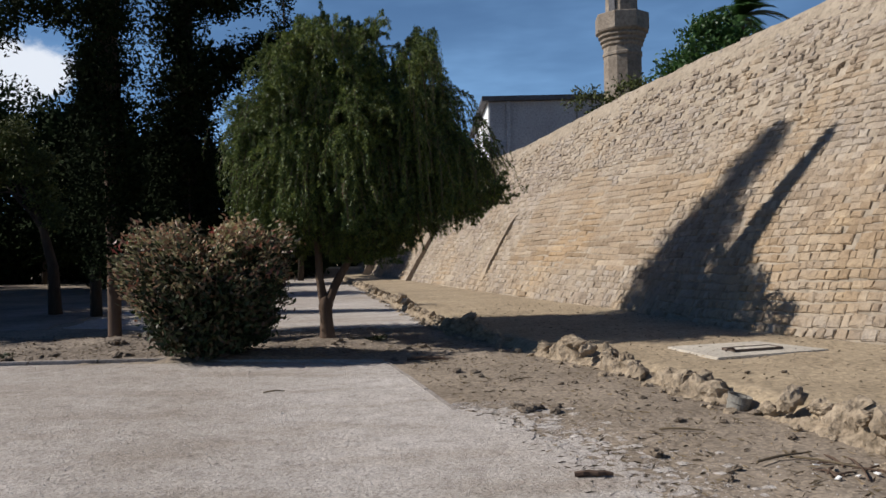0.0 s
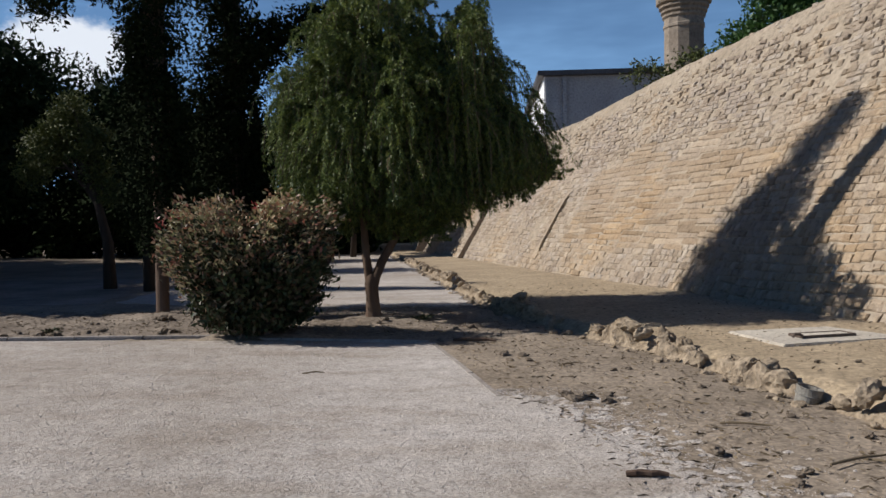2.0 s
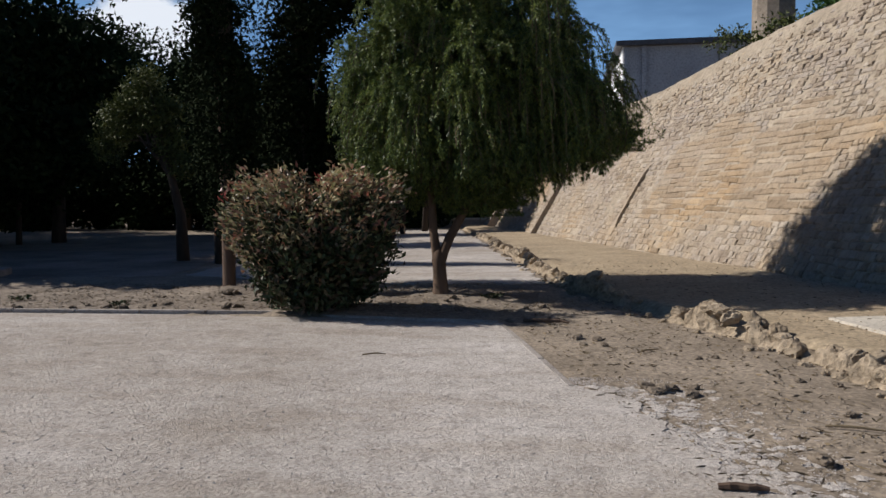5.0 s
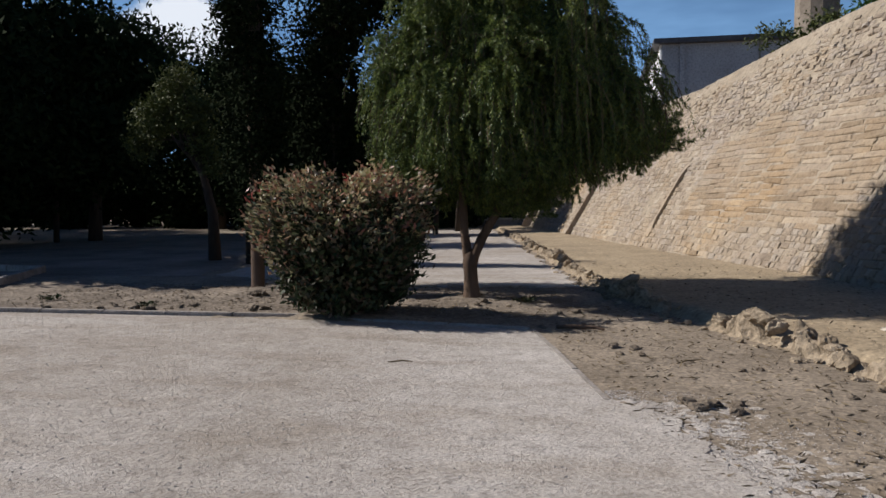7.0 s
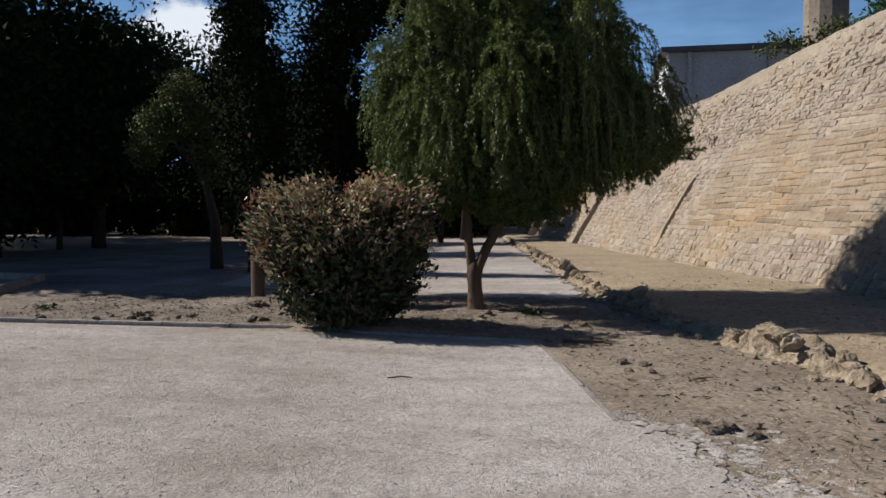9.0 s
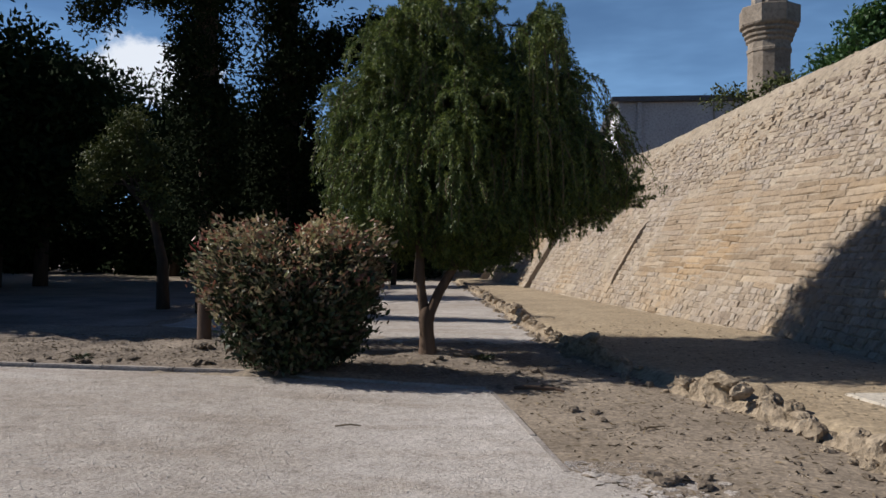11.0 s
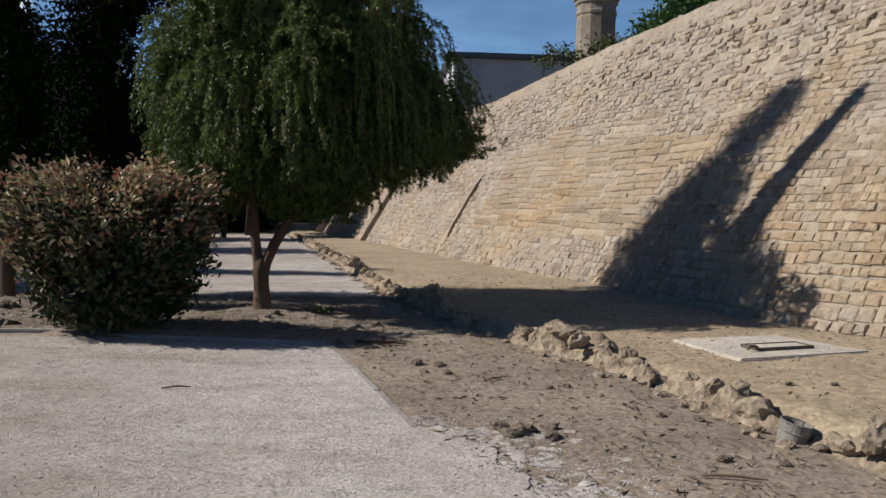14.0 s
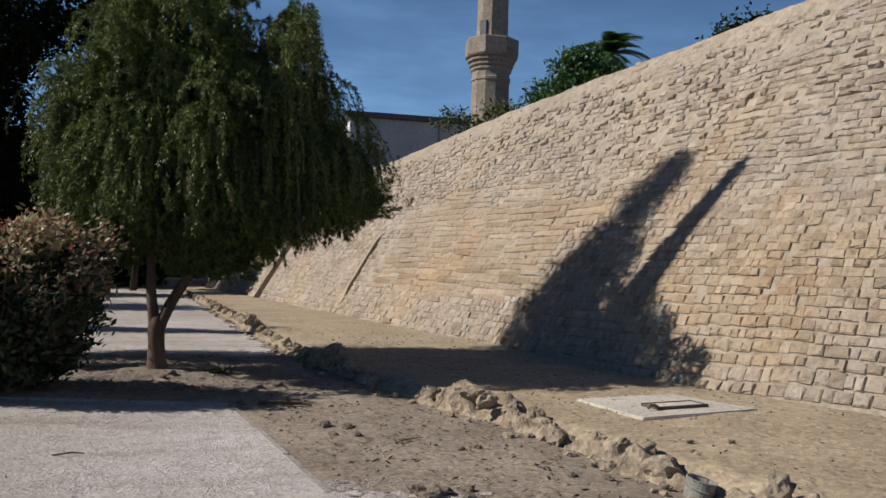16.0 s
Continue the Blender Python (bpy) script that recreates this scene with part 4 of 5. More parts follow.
def build_tree(name, at, label, trunk, blobs, leaf, count, material, bark, seed, limbs=7, category="tree", group="", per=26, spread=1.0, core=0):
    """A tree: trunk as (x, y, z, radius) points, crown from lumpy ellipsoids (x, y, z, rx, ry, rz)."""
    root = thing(name, pose(*at), label, category, group)
    rng, nr = random.Random(seed), np.random.default_rng(seed)
    vs, fs = tube([p[:3] for p in trunk], [p[3] for p in trunk], 10, rng, 0.07)
    mesh_object("trunk", vs, fs, M[bark], root, smooth=True)
    for i in range(limbs):
        b = blobs[i % len(blobs)]
        k = rng.uniform(0.45, 0.95)
        j = min(len(trunk) - 2, int(k * (len(trunk) - 1)))
        s = Vector(trunk[j][:3]).lerp(Vector(trunk[j + 1][:3]), k * (len(trunk) - 1) - j)
        e = Vector((b[0] + rng.uniform(-0.6, 0.6) * b[3], b[1] + rng.uniform(-0.6, 0.6) * b[4], b[2] + rng.uniform(-0.4, 0.7) * b[5]))
        p = limb_path(s, e, 0.2, 6, rng, 0.08)
        r = trunk[j][3] * 0.5
        vs, fs = tube(p, [r, r * 0.8, r * 0.6, r * 0.45, r * 0.3, r * 0.12], 6)
        mesh_object("limb", vs, fs, M[bark], root)
    vol = np.array([b[3] * b[4] + b[3] * b[5] + b[4] * b[5] for b in blobs])
    lc, ld = [], []
    for b, n in zip(blobs, (count * vol / vol.sum()).astype(int)):
        nclump = max(8, n // per)
        for c in range(nclump):
            d = nr.normal(size=3)
            d /= np.linalg.norm(d)
            q = nr.uniform(0.35, 1.0) ** 0.5
            q *= 1 + 0.28 * noise.noise(Vector(d * 2.2) + Vector((seed, b[0], b[2])))
            cen = np.array([b[0] + d[0] * b[3] * q, b[1] + d[1] * b[4] * q, b[2] + d[2] * b[5] * q])
            sz = leaf * spread * nr.uniform(1.5, 3.2)
            for w in range(per):
                o = nr.normal(size=3)
                o *= nr.random() ** 0.34 / np.linalg.norm(o)
                lc.append(cen + o * sz * (1.05, 1.05, 0.8))
                ld.append(d * 0.6 + nr.normal(size=3) * 0.8 + (0, 0, 0.15))
    m = len(lc)
    leaf_mesh("crown", lc, ld, nr.uniform(0.7, 1.4, m) * leaf, nr.uniform(0.35, 0.6, m) * leaf, M[material], root, seed)
    if core:
        ic = []
        for b, n in zip(blobs, (core * vol / vol.sum()).astype(int)):
            o = nr.normal(size=(n, 3))
            o *= 0.72 * nr.random((n, 1)) ** 0.4 / np.linalg.norm(o, axis=1)[:, None]
            ic.append(np.array(b[:3]) + o * np.array(b[3:6]))
        ic = np.concatenate(ic)
        big = 0.35 * min(1.0, max(leaf, 0.4 * float(np.mean([b[3] for b in blobs]))) / 0.3)
        leaf_mesh("inner_foliage", ic, nr.normal(size=ic.shape), nr.uniform(0.7, 1.4, len(ic)) * big * 1.3, nr.uniform(0.35, 0.7, len(ic)) * big * 1.3, M[material], root, seed + 1, "dense inner boughs")
    return root


def column(h0, h1, r, n, lean=0.0, seed=0):
    """Ellipsoids stacked into a cypress-like column."""
    g = random.Random(seed)
    out = []
    for i in range(n):
        u = i / (n - 1)
        w = r * (0.75 + 0.5 * math.sin(math.pi * (0.15 + 0.75 * u))) * g.uniform(0.85, 1.15) * (1 - 0.55 * max(0, u - 0.75) / 0.25)
        out.append((lean * u + g.uniform(-0.2, 0.2) * r, g.uniform(-0.2, 0.2) * r, h0 + (h1 - h0) * u, w, w, (h1 - h0) / n * 0.95))
    return out


def build_park():
    # tall trees beyond the planting strip, crown shade put into their near-black leaf colour
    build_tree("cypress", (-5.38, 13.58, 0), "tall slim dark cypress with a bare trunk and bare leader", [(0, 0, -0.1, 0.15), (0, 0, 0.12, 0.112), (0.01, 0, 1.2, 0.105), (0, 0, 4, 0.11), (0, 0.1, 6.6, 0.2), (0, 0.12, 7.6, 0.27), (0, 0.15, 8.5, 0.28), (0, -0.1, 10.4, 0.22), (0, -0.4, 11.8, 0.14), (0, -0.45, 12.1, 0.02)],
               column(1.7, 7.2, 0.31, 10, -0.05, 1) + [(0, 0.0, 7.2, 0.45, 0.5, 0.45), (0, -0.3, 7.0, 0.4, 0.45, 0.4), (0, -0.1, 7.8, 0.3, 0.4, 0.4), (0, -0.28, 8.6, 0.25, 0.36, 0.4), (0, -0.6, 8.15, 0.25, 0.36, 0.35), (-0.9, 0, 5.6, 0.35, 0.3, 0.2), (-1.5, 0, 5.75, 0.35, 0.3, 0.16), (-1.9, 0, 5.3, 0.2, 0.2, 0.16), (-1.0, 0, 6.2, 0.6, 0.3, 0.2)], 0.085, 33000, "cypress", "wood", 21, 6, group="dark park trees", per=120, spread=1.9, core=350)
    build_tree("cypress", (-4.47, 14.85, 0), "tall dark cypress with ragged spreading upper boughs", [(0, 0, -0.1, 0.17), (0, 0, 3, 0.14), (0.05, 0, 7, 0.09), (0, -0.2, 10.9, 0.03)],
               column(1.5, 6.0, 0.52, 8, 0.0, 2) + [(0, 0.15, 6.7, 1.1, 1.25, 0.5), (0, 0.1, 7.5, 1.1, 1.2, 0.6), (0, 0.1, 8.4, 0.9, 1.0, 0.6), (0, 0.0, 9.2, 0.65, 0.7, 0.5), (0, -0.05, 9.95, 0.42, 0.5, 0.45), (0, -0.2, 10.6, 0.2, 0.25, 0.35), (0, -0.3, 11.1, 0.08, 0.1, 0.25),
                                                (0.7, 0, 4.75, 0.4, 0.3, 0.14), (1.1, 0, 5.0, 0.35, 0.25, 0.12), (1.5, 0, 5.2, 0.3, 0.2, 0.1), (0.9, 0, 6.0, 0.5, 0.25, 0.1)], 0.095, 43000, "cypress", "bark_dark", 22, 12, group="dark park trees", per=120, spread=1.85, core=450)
    build_tree("olive_tree", (-9.5, 20.3, 0), "small leaning tree with sunlit yellow-green leaves", [(0, 0, -0.1, 0.17), (-0.04, 0, 1.2, 0.13), (-0.3, 0, 2.3, 0.09), (-0.7, 0, 3.3, 0.03)],
               [(-1.0, 0, 4.1, 0.5, 0.6, 0.42), (-1.55, -0.1, 3.6, 0.42, 0.5, 0.5), (-0.45, 0, 3.75, 0.4, 0.5, 0.45), (-0.3, 0.1, 3.0, 0.32, 0.4, 0.4), (-1.95, 0, 3.05, 0.28, 0.35, 0.35), (-0.75, -0.2, 4.6, 0.25, 0.3, 0.22), (0.1, 0, 2.4, 0.26, 0.3, 0.3)], 0.10, 9000, "olive", "bark_dark", 23, 9, per=40, spread=1.3)
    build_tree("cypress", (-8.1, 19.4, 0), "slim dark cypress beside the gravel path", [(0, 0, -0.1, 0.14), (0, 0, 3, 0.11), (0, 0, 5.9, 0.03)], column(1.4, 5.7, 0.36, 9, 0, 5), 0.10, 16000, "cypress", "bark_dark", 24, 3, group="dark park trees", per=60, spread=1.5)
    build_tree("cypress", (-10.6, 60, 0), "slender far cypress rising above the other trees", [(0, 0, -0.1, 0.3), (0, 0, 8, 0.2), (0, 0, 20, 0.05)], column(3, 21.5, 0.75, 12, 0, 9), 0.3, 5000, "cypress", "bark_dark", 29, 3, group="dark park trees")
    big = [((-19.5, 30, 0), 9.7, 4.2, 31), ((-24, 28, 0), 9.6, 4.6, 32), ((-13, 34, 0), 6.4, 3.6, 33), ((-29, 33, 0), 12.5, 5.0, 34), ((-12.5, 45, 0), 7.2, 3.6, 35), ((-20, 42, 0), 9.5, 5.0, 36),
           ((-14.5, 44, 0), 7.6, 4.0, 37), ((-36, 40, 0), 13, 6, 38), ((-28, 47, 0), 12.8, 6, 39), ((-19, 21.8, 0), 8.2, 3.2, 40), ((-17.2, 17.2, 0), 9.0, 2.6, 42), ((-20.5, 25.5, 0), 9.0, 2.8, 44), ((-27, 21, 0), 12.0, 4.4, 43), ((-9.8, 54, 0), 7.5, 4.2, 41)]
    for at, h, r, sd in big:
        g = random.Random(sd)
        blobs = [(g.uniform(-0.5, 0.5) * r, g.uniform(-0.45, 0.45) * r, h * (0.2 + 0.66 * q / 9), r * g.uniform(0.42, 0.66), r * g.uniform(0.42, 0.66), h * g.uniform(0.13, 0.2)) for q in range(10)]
        build_tree("park_tree", at, "large dark evergreen tree in the shaded park", [(0, 0, -0.1, 0.3), (0.1, 0, h * 0.2, 0.24), (0.2, 0, h * 0.5, 0.16), (0.1, 0, h * 0.8, 0.05)], blobs, 0.3, 13000, "shade_dark_leaf", "bark_dark", sd, 8, group="dark park trees", core=2600)
    # low growth that closes the view under the crowns
    g = random.Random(61)
    for i in range(30):
        x = -46 + i * 1.45 + g.uniform(-0.5, 0.5)
        y = 44 + g.uniform(-3, 6) - (x + 10) * 0.1
        h = g.uniform(3.2, 5.5)
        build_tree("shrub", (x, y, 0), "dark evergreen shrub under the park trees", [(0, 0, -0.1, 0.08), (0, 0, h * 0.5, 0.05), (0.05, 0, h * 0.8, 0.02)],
                   [(0, 0, h * 0.45, 1.5, 1.2, h * 0.46), (0.5, 0.2, h * 0.3, 1.2, 0.9, h * 0.3)], 0.42, 1900, "shade_dark_leaf", "bark_dark", 100 + i, 2, "shrub", "shrubs under the trees")
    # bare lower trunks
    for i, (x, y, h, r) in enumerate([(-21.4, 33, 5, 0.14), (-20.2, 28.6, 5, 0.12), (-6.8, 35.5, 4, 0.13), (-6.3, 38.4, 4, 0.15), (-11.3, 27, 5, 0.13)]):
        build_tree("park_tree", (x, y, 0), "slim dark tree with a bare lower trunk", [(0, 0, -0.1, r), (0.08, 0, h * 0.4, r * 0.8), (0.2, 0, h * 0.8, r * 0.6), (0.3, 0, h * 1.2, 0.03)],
                   [(0.2, 0, h, 1.6, 1.5, 1.3), (-0.5, 0.3, h * 1.1, 1.2, 1.2, 1.0)], 0.3, 2600, "shade_dark_leaf", "bark_dark", 200 + i, 5, group="dark park trees")


def build_upper_plants():
    build_tree("ficus_tree", (14.7, 40.5, 4.6), "round leafy green tree behind the parapet", [(0, 0, -0.1, 0.25), (0, 0, 3, 0.2), (0.2, 0, 6.5, 0.06)],
               [(0, 0, 6.0, 2.3, 2.3, 1.9), (-1.6, 0, 4.8, 1.5, 1.6, 1.3), (1.7, 0, 5.4, 1.6, 1.6, 1.6), (-0.2, 0, 7.4, 1.2, 1.3, 0.8)], 0.27, 10500, "green", "bark_dark", 51)
    build_tree("ficus_tree", (23.8, 40.5, 5.7), "dark leafy tree behind the parapet", [(0, 0, -0.1, 0.25), (0, 0, 4, 0.2), (0.2, 0, 8.5, 0.06)],
               [(0, 0, 8.2, 2.2, 2.2, 1.7), (1.8, 0, 8.6, 1.8, 1.8, 1.4), (-1.2, 0, 7.0, 1.4, 1.4, 1.2)], 0.3, 6000, "shade_dark_leaf", "bark_dark", 52)
    build_tree("acacia_shrub", (9.5, 42, 5.5), "ragged dark shrub beside the minaret", [(0, 0, -0.1, 0.12), (0.1, 0, 1.8, 0.09), (0.4, 0, 3.6, 0.03)],
               [(0.9, 0, 3.2, 1.5, 1.2, 1.2), (-0.9, 0, 3.6, 1.3, 0.9, 0.7), (1.4, 0, 4.1, 0.8, 0.7, 0.5), (0, 0, 1.6, 2.2, 1.0, 1.6)], 0.22, 2200, "olive", "bark_dark", 53, 8, "shrub")
    build_tree("weed_shrub", (6.35, 31.5, 4.5), "dry dark weeds growing on the wall top", [(0, 0, -0.1, 0.04), (0.1, 0, 0.8, 0.03), (0.3, 0, 1.6, 0.01)],
               [(0, 0, 1.0, 0.9, 0.5, 0.7), (0.7, 0, 1.5, 0.6, 0.4, 0.25)], 0.12, 900, "shade_dark_leaf", "bark_dark", 54, 9, "shrub")
    build_tree("weed_shrub", (5.2, 30.2, 4.3), "dry dark weeds growing on the wall top", [(0, 0, -0.1, 0.04), (0.1, 0, 0.5, 0.03), (0.2, 0, 1.0, 0.01)],
               [(0, 0, 0.5, 1.0, 0.5, 0.5)], 0.12, 600, "shade_dark_leaf", "bark_dark", 55, 9, "shrub")
    # palm
    root = thing("palm_tree", pose(16.6, 42.5, 4.95), "palm tree with arching fronds behind the parapet", "palm tree")
    vs, fs = tube([(0, 0, -0.1), (0.1, 0, 4), (0.05, 0, 8.3)], [0.3, 0.24, 0.26], 10, random.Random(4), 0.08)
    mesh_object("trunk", vs, fs, M["bark"], root)
    g = np.random.default_rng(12)
    for i in range(44):
        a, el = g.uniform(0, 2 * math.pi), g.uniform(-0.35, 1.3)
        L = g.uniform(2.0, 2.8)
        pts = []
        for k in range(8):
            u = k / 7
            r = L * u * math.cos(el * (1 - 0.3 * u))
            pts.append(Vector((0.05 + math.cos(a) * r, math.sin(a) * r, 8.3 + L * (math.sin(el) * u - 0.55 * u * u))))
        stem = tube(pts, [0.03, 0.028, 0.025, 0.022, 0.018, 0.014, 0.01, 0.004], 4)
        ch = [stem]
        for k in range(1, 8):
            for w in range(6):
                p = pts[k - 1].lerp(pts[k], w / 6)
                d = (pts[k] - pts[k - 1]).normalized()
                for sgn in (-1, 1):
                    sd = d.cross(Vector((0, 0, 1))).normalized() * sgn
                    q = p + (sd * 0.8 + d * 0.55 + Vector((0, 0, -0.12))).normalized() * 0.5
                    o = d * 0.04
                    ch.append(([p - o, p + o, q], [(0, 1, 2)]))
        vs, fs = merge(ch)
        mesh_object("frond", vs, fs, M["green"], root)


# ---- small things on the ground ----
def rock_data(seed, detail=2):
    g = random.Random(seed)
    bm = bmesh.new()
    bmesh.ops.create_icosphere(bm, subdivisions=detail, radius=0.5)
    o = Vector((g.uniform(-9, 9), g.uniform(-9, 9), g.uniform(-9, 9)))
    for v in bm.verts:
        d = v.co.normalized()
        k = 1 + 0.36 * noise.noise(d * 1.3 + o) + 0.3 * noise.noise(d * 2.9 + o) - 0.22 * abs(noise.noise(d * 5.2 + o)) + 0.13 * noise.noise(d * 9 + o)
        # flat broken faces
        for q in range(2):
            pl = Vector((math.sin(q * 2.1 + seed), math.cos(q * 1.7 + seed * 2), math.sin(q + seed * 3) * 0.7 + 0.3)).normalized()
            if d.dot(pl) * k > 0.72:
                k = 0.72 / d.dot(pl)
        v.co = d * 0.5 * k
    me = bpy.data.meshes.new("stone")
    bm.to_mesh(me)
    bm.free()
    me.materials.append(M["rock"])
    return me


RIDGE_Y = [3.2, 4.4, 5.4, 6.3, 6.7, 7.25, 7.6, 8.3, 8.9, 9.3, 9.9, 10.5, 10.9, 11.6, 11.9, 12.6, 13.2, 13.8, 14.4, 15.3, 18, 19.2, 21, 30, 38]
RIDGE_H = [0.20, 0.27, 0.26, 0.25, 0.10, 0.08, 0.22, 0.15, 0.11, 0.24, 0.32, 0.27, 0.05, 0.05, 0.18, 0.22, 0.34, 0.28, 0.18, 0.16, 0.17, 0.3, 0.2, 0.2, 0.18]


def ridge_point(y, u):
    """The crusted ridge: u runs from the foot on the yard's side over the crest into the bank."""
    cut = min(1, max(0, 0.62 + 1.5 * lumps(y, 2.0, 2.6) + 0.7 * lumps(y, 8.0, 6.5)))
    h = float(np.interp(y, RIDGE_Y, RIDGE_H)) * (0.32 + 0.62 * cut * cut * (3 - 2 * cut))
    w = 0.34 + 0.14 * lumps(y, 5.0, 2.1)
    x = rock_x(y) - 0.14 + 0.08 * lumps(y, 1.0, 1.9) + w * u
    face = min(1, u / 0.48)
    z = h * (face * face * (3 - 2 * face)) * (1 - 0.5 * max(0, (u - 0.55) / 0.45) ** 1.5)
    p = Vector((x, y, z - 0.03))
    crag = 0.10 * (0.3 - abs(noise.noise(p * 5.5))) + 0.06 * noise.noise(p * 11) + 0.03 * noise.noise(p * 24)
    k = min(1, h / 0.16)
    return p + Vector((-crag * 0.9 * (1 - u) * k, 0.04 * noise.noise(p * 7 + Vector((9, 0, 0))), crag * face * k))


def build_edging():
    root = thing("stone_edging", pose(0, 0, 0), "eroded row of earth-crusted sandstone lumps along the bank", "stone edging")
    vs, fs, n, y = [], [], 17, 3.2
    rows = 0
    while y < 38:
        for k in range(n):
            vs.append(ridge_point(y, k / (n - 1)))
        rows += 1
        y += 0.022 if y < 11 else (0.035 if y < 16 else 0.08)
    for j in range(rows - 1):
        for k in range(n - 1):
            fs.append((j * n + k, j * n + k + 1, (j + 1) * n + k + 1, (j + 1) * n + k))
    mesh_object("crust", vs, fs, M["rock"], root, "crumbling earth and stone ridge")
    shapes = [rock_data(300 + i, 3) for i in range(8)]
    g = random.Random(19)
    y = 3.4
    while y < 38:
        top = float(np.interp(y, RIDGE_Y, RIDGE_H))
        L = g.uniform(0.12, 0.28) * (1.25 if top > 0.24 else 0.9)
        x = rock_x(y) + g.uniform(-0.08, 0.1)
        if not 6.66 < y < 7.3 and not 10.9 < y < 11.7:
            ob = new("stone", shapes[g.randrange(8)])
            ob.parent = root
            h = L * g.uniform(0.5, 0.85)
            m = pose(x, y, max(0.03, top * g.uniform(0.35, 0.85)), g.uniform(-35, 35), g.uniform(-35, 35), g.uniform(0, 360))
            ob.matrix_basis = m @ Matrix.Diagonal((L * g.uniform(0.9, 1.3), L * g.uniform(0.7, 1.1), h, 1))
        for _ in range(g.randrange(3)):
            ob = new("stone", shapes[g.randrange(8)])
            ob.parent = root
            q = g.uniform(0.04, 0.13)
            ob.matrix_basis = pose(x - g.uniform(0.16, 0.36), y + g.uniform(-0.2, 0.2), 0.01, g.uniform(0, 40), 0, g.uniform(0, 360)) @ Matrix.Diagonal((q * 1.2, q, q * 0.7, 1))
        y += g.uniform(0.16, 0.34) * (1.0 if y < 16 else 1.6)
    return shapes


def build_slab():
    c = [(2.89, 9.98), (3.15, 8.9), (4.64, 9.36), (4.16, 10.3)]
    root = thing("inspection_cover", pose(0, 0, 0), "flat pale concrete slab with an iron hatch on the bank", "hatch")
    bm = bmesh.new()
    lo = [bm.verts.new((x, y, 0.10)) for x, y in c]
    hi = [bm.verts.new((x, y, 0.162)) for x, y in c]
    bm.faces.new(hi)
    bm.faces.new(lo[::-1])
    for k in range(4):
        bm.faces.new((lo[k], lo[(k + 1) % 4], hi[(k + 1) % 4], hi[k]))
    bmesh.ops.recalc_face_normals(bm, faces=bm.faces)
    bmesh.ops.bevel(bm, geom=list(bm.edges), offset=0.012, segments=2, affect="EDGES")
    part("slab", bm, M["slab"], root)
    turn = 16
    m = pose(3.78, 9.5, 0.163, 0, 0, turn)
    for nm, b in (("hatch_frame", (-0.34, -0.13, 0, 0.34, -0.10, 0.03)), ("hatch_frame", (-0.34, 0.10, 0, 0.34, 0.13, 0.03)), ("hatch_frame", (-0.34, -0.098, 0, -0.31, 0.098, 0.03)), ("hatch_frame", (0.31, -0.098, 0, 0.34, 0.098, 0.03)),
                  ("hatch_lid", (-0.308, -0.096, 0.0, 0.308, 0.096, 0.024))):
        o = part(nm, box_bm(*b, 0.006), M["iron"] if nm == "hatch_frame" else M["slab"], root)
        o.matrix_basis = m
    vs, fs = tube([(-0.46, -0.12, 0.02), (-0.44, -0.12, 0.05), (-0.38, -0.12, 0.05), (-0.34, -0.12, 0.03)], [0.016] * 4, 8)
    o = mesh_object("handle", vs, fs, M["iron"], root)
    o.matrix_basis = m


def build_bucket():
    root = thing("bucket", pose(2.62, 6.98, -0.04, 9, 10, 20) @ Matrix.Diagonal((0.84, 0.84, 0.74, 1)), "dented grey tin bucket half sunk among the stones", "bucket")
    vs, fs = lathe([(0.10, 0), (0.11, 0.02), (0.12, 0.2), (0.126, 0.205), (0.126, 0.215), (0.117, 0.215), (0.112, 0.2), (0.09, 0.03)], 24)
    mesh_object("body", vs, fs[:-1] + [tuple(range(7 * 24, 8 * 24))], M["tin"], root, smooth=False)
    ring = [(0.122 * math.cos(a), 0.122 * math.sin(a), 0.13) for a in np.linspace(0, 2 * math.pi, 25)]
    vs, fs = tube(ring, [0.006] * 25, 6)
    mesh_object("hoop", vs, fs, M["tin"], root)
    arc = [(0.128 * math.cos(a), 0.09 * math.sin(a) - 0.03, 0.2 + 0.02 * math.sin(a)) for a in np.linspace(0, math.pi, 12)]
    vs, fs = tube(arc, [0.004] * 12, 5)
    mesh_object("bail", vs, fs, M["iron"], root)


def surface_z(x, y):
    """The top of earth, gravel or bank at a place."""
    if x > rock_x(y) + 0.3:
        return 0.14
    return max(ground_z(x, y), 0.006) if x < 0.2 - (y - 7.25) * 0.25 and y < 10.8 else ground_z(x, y)


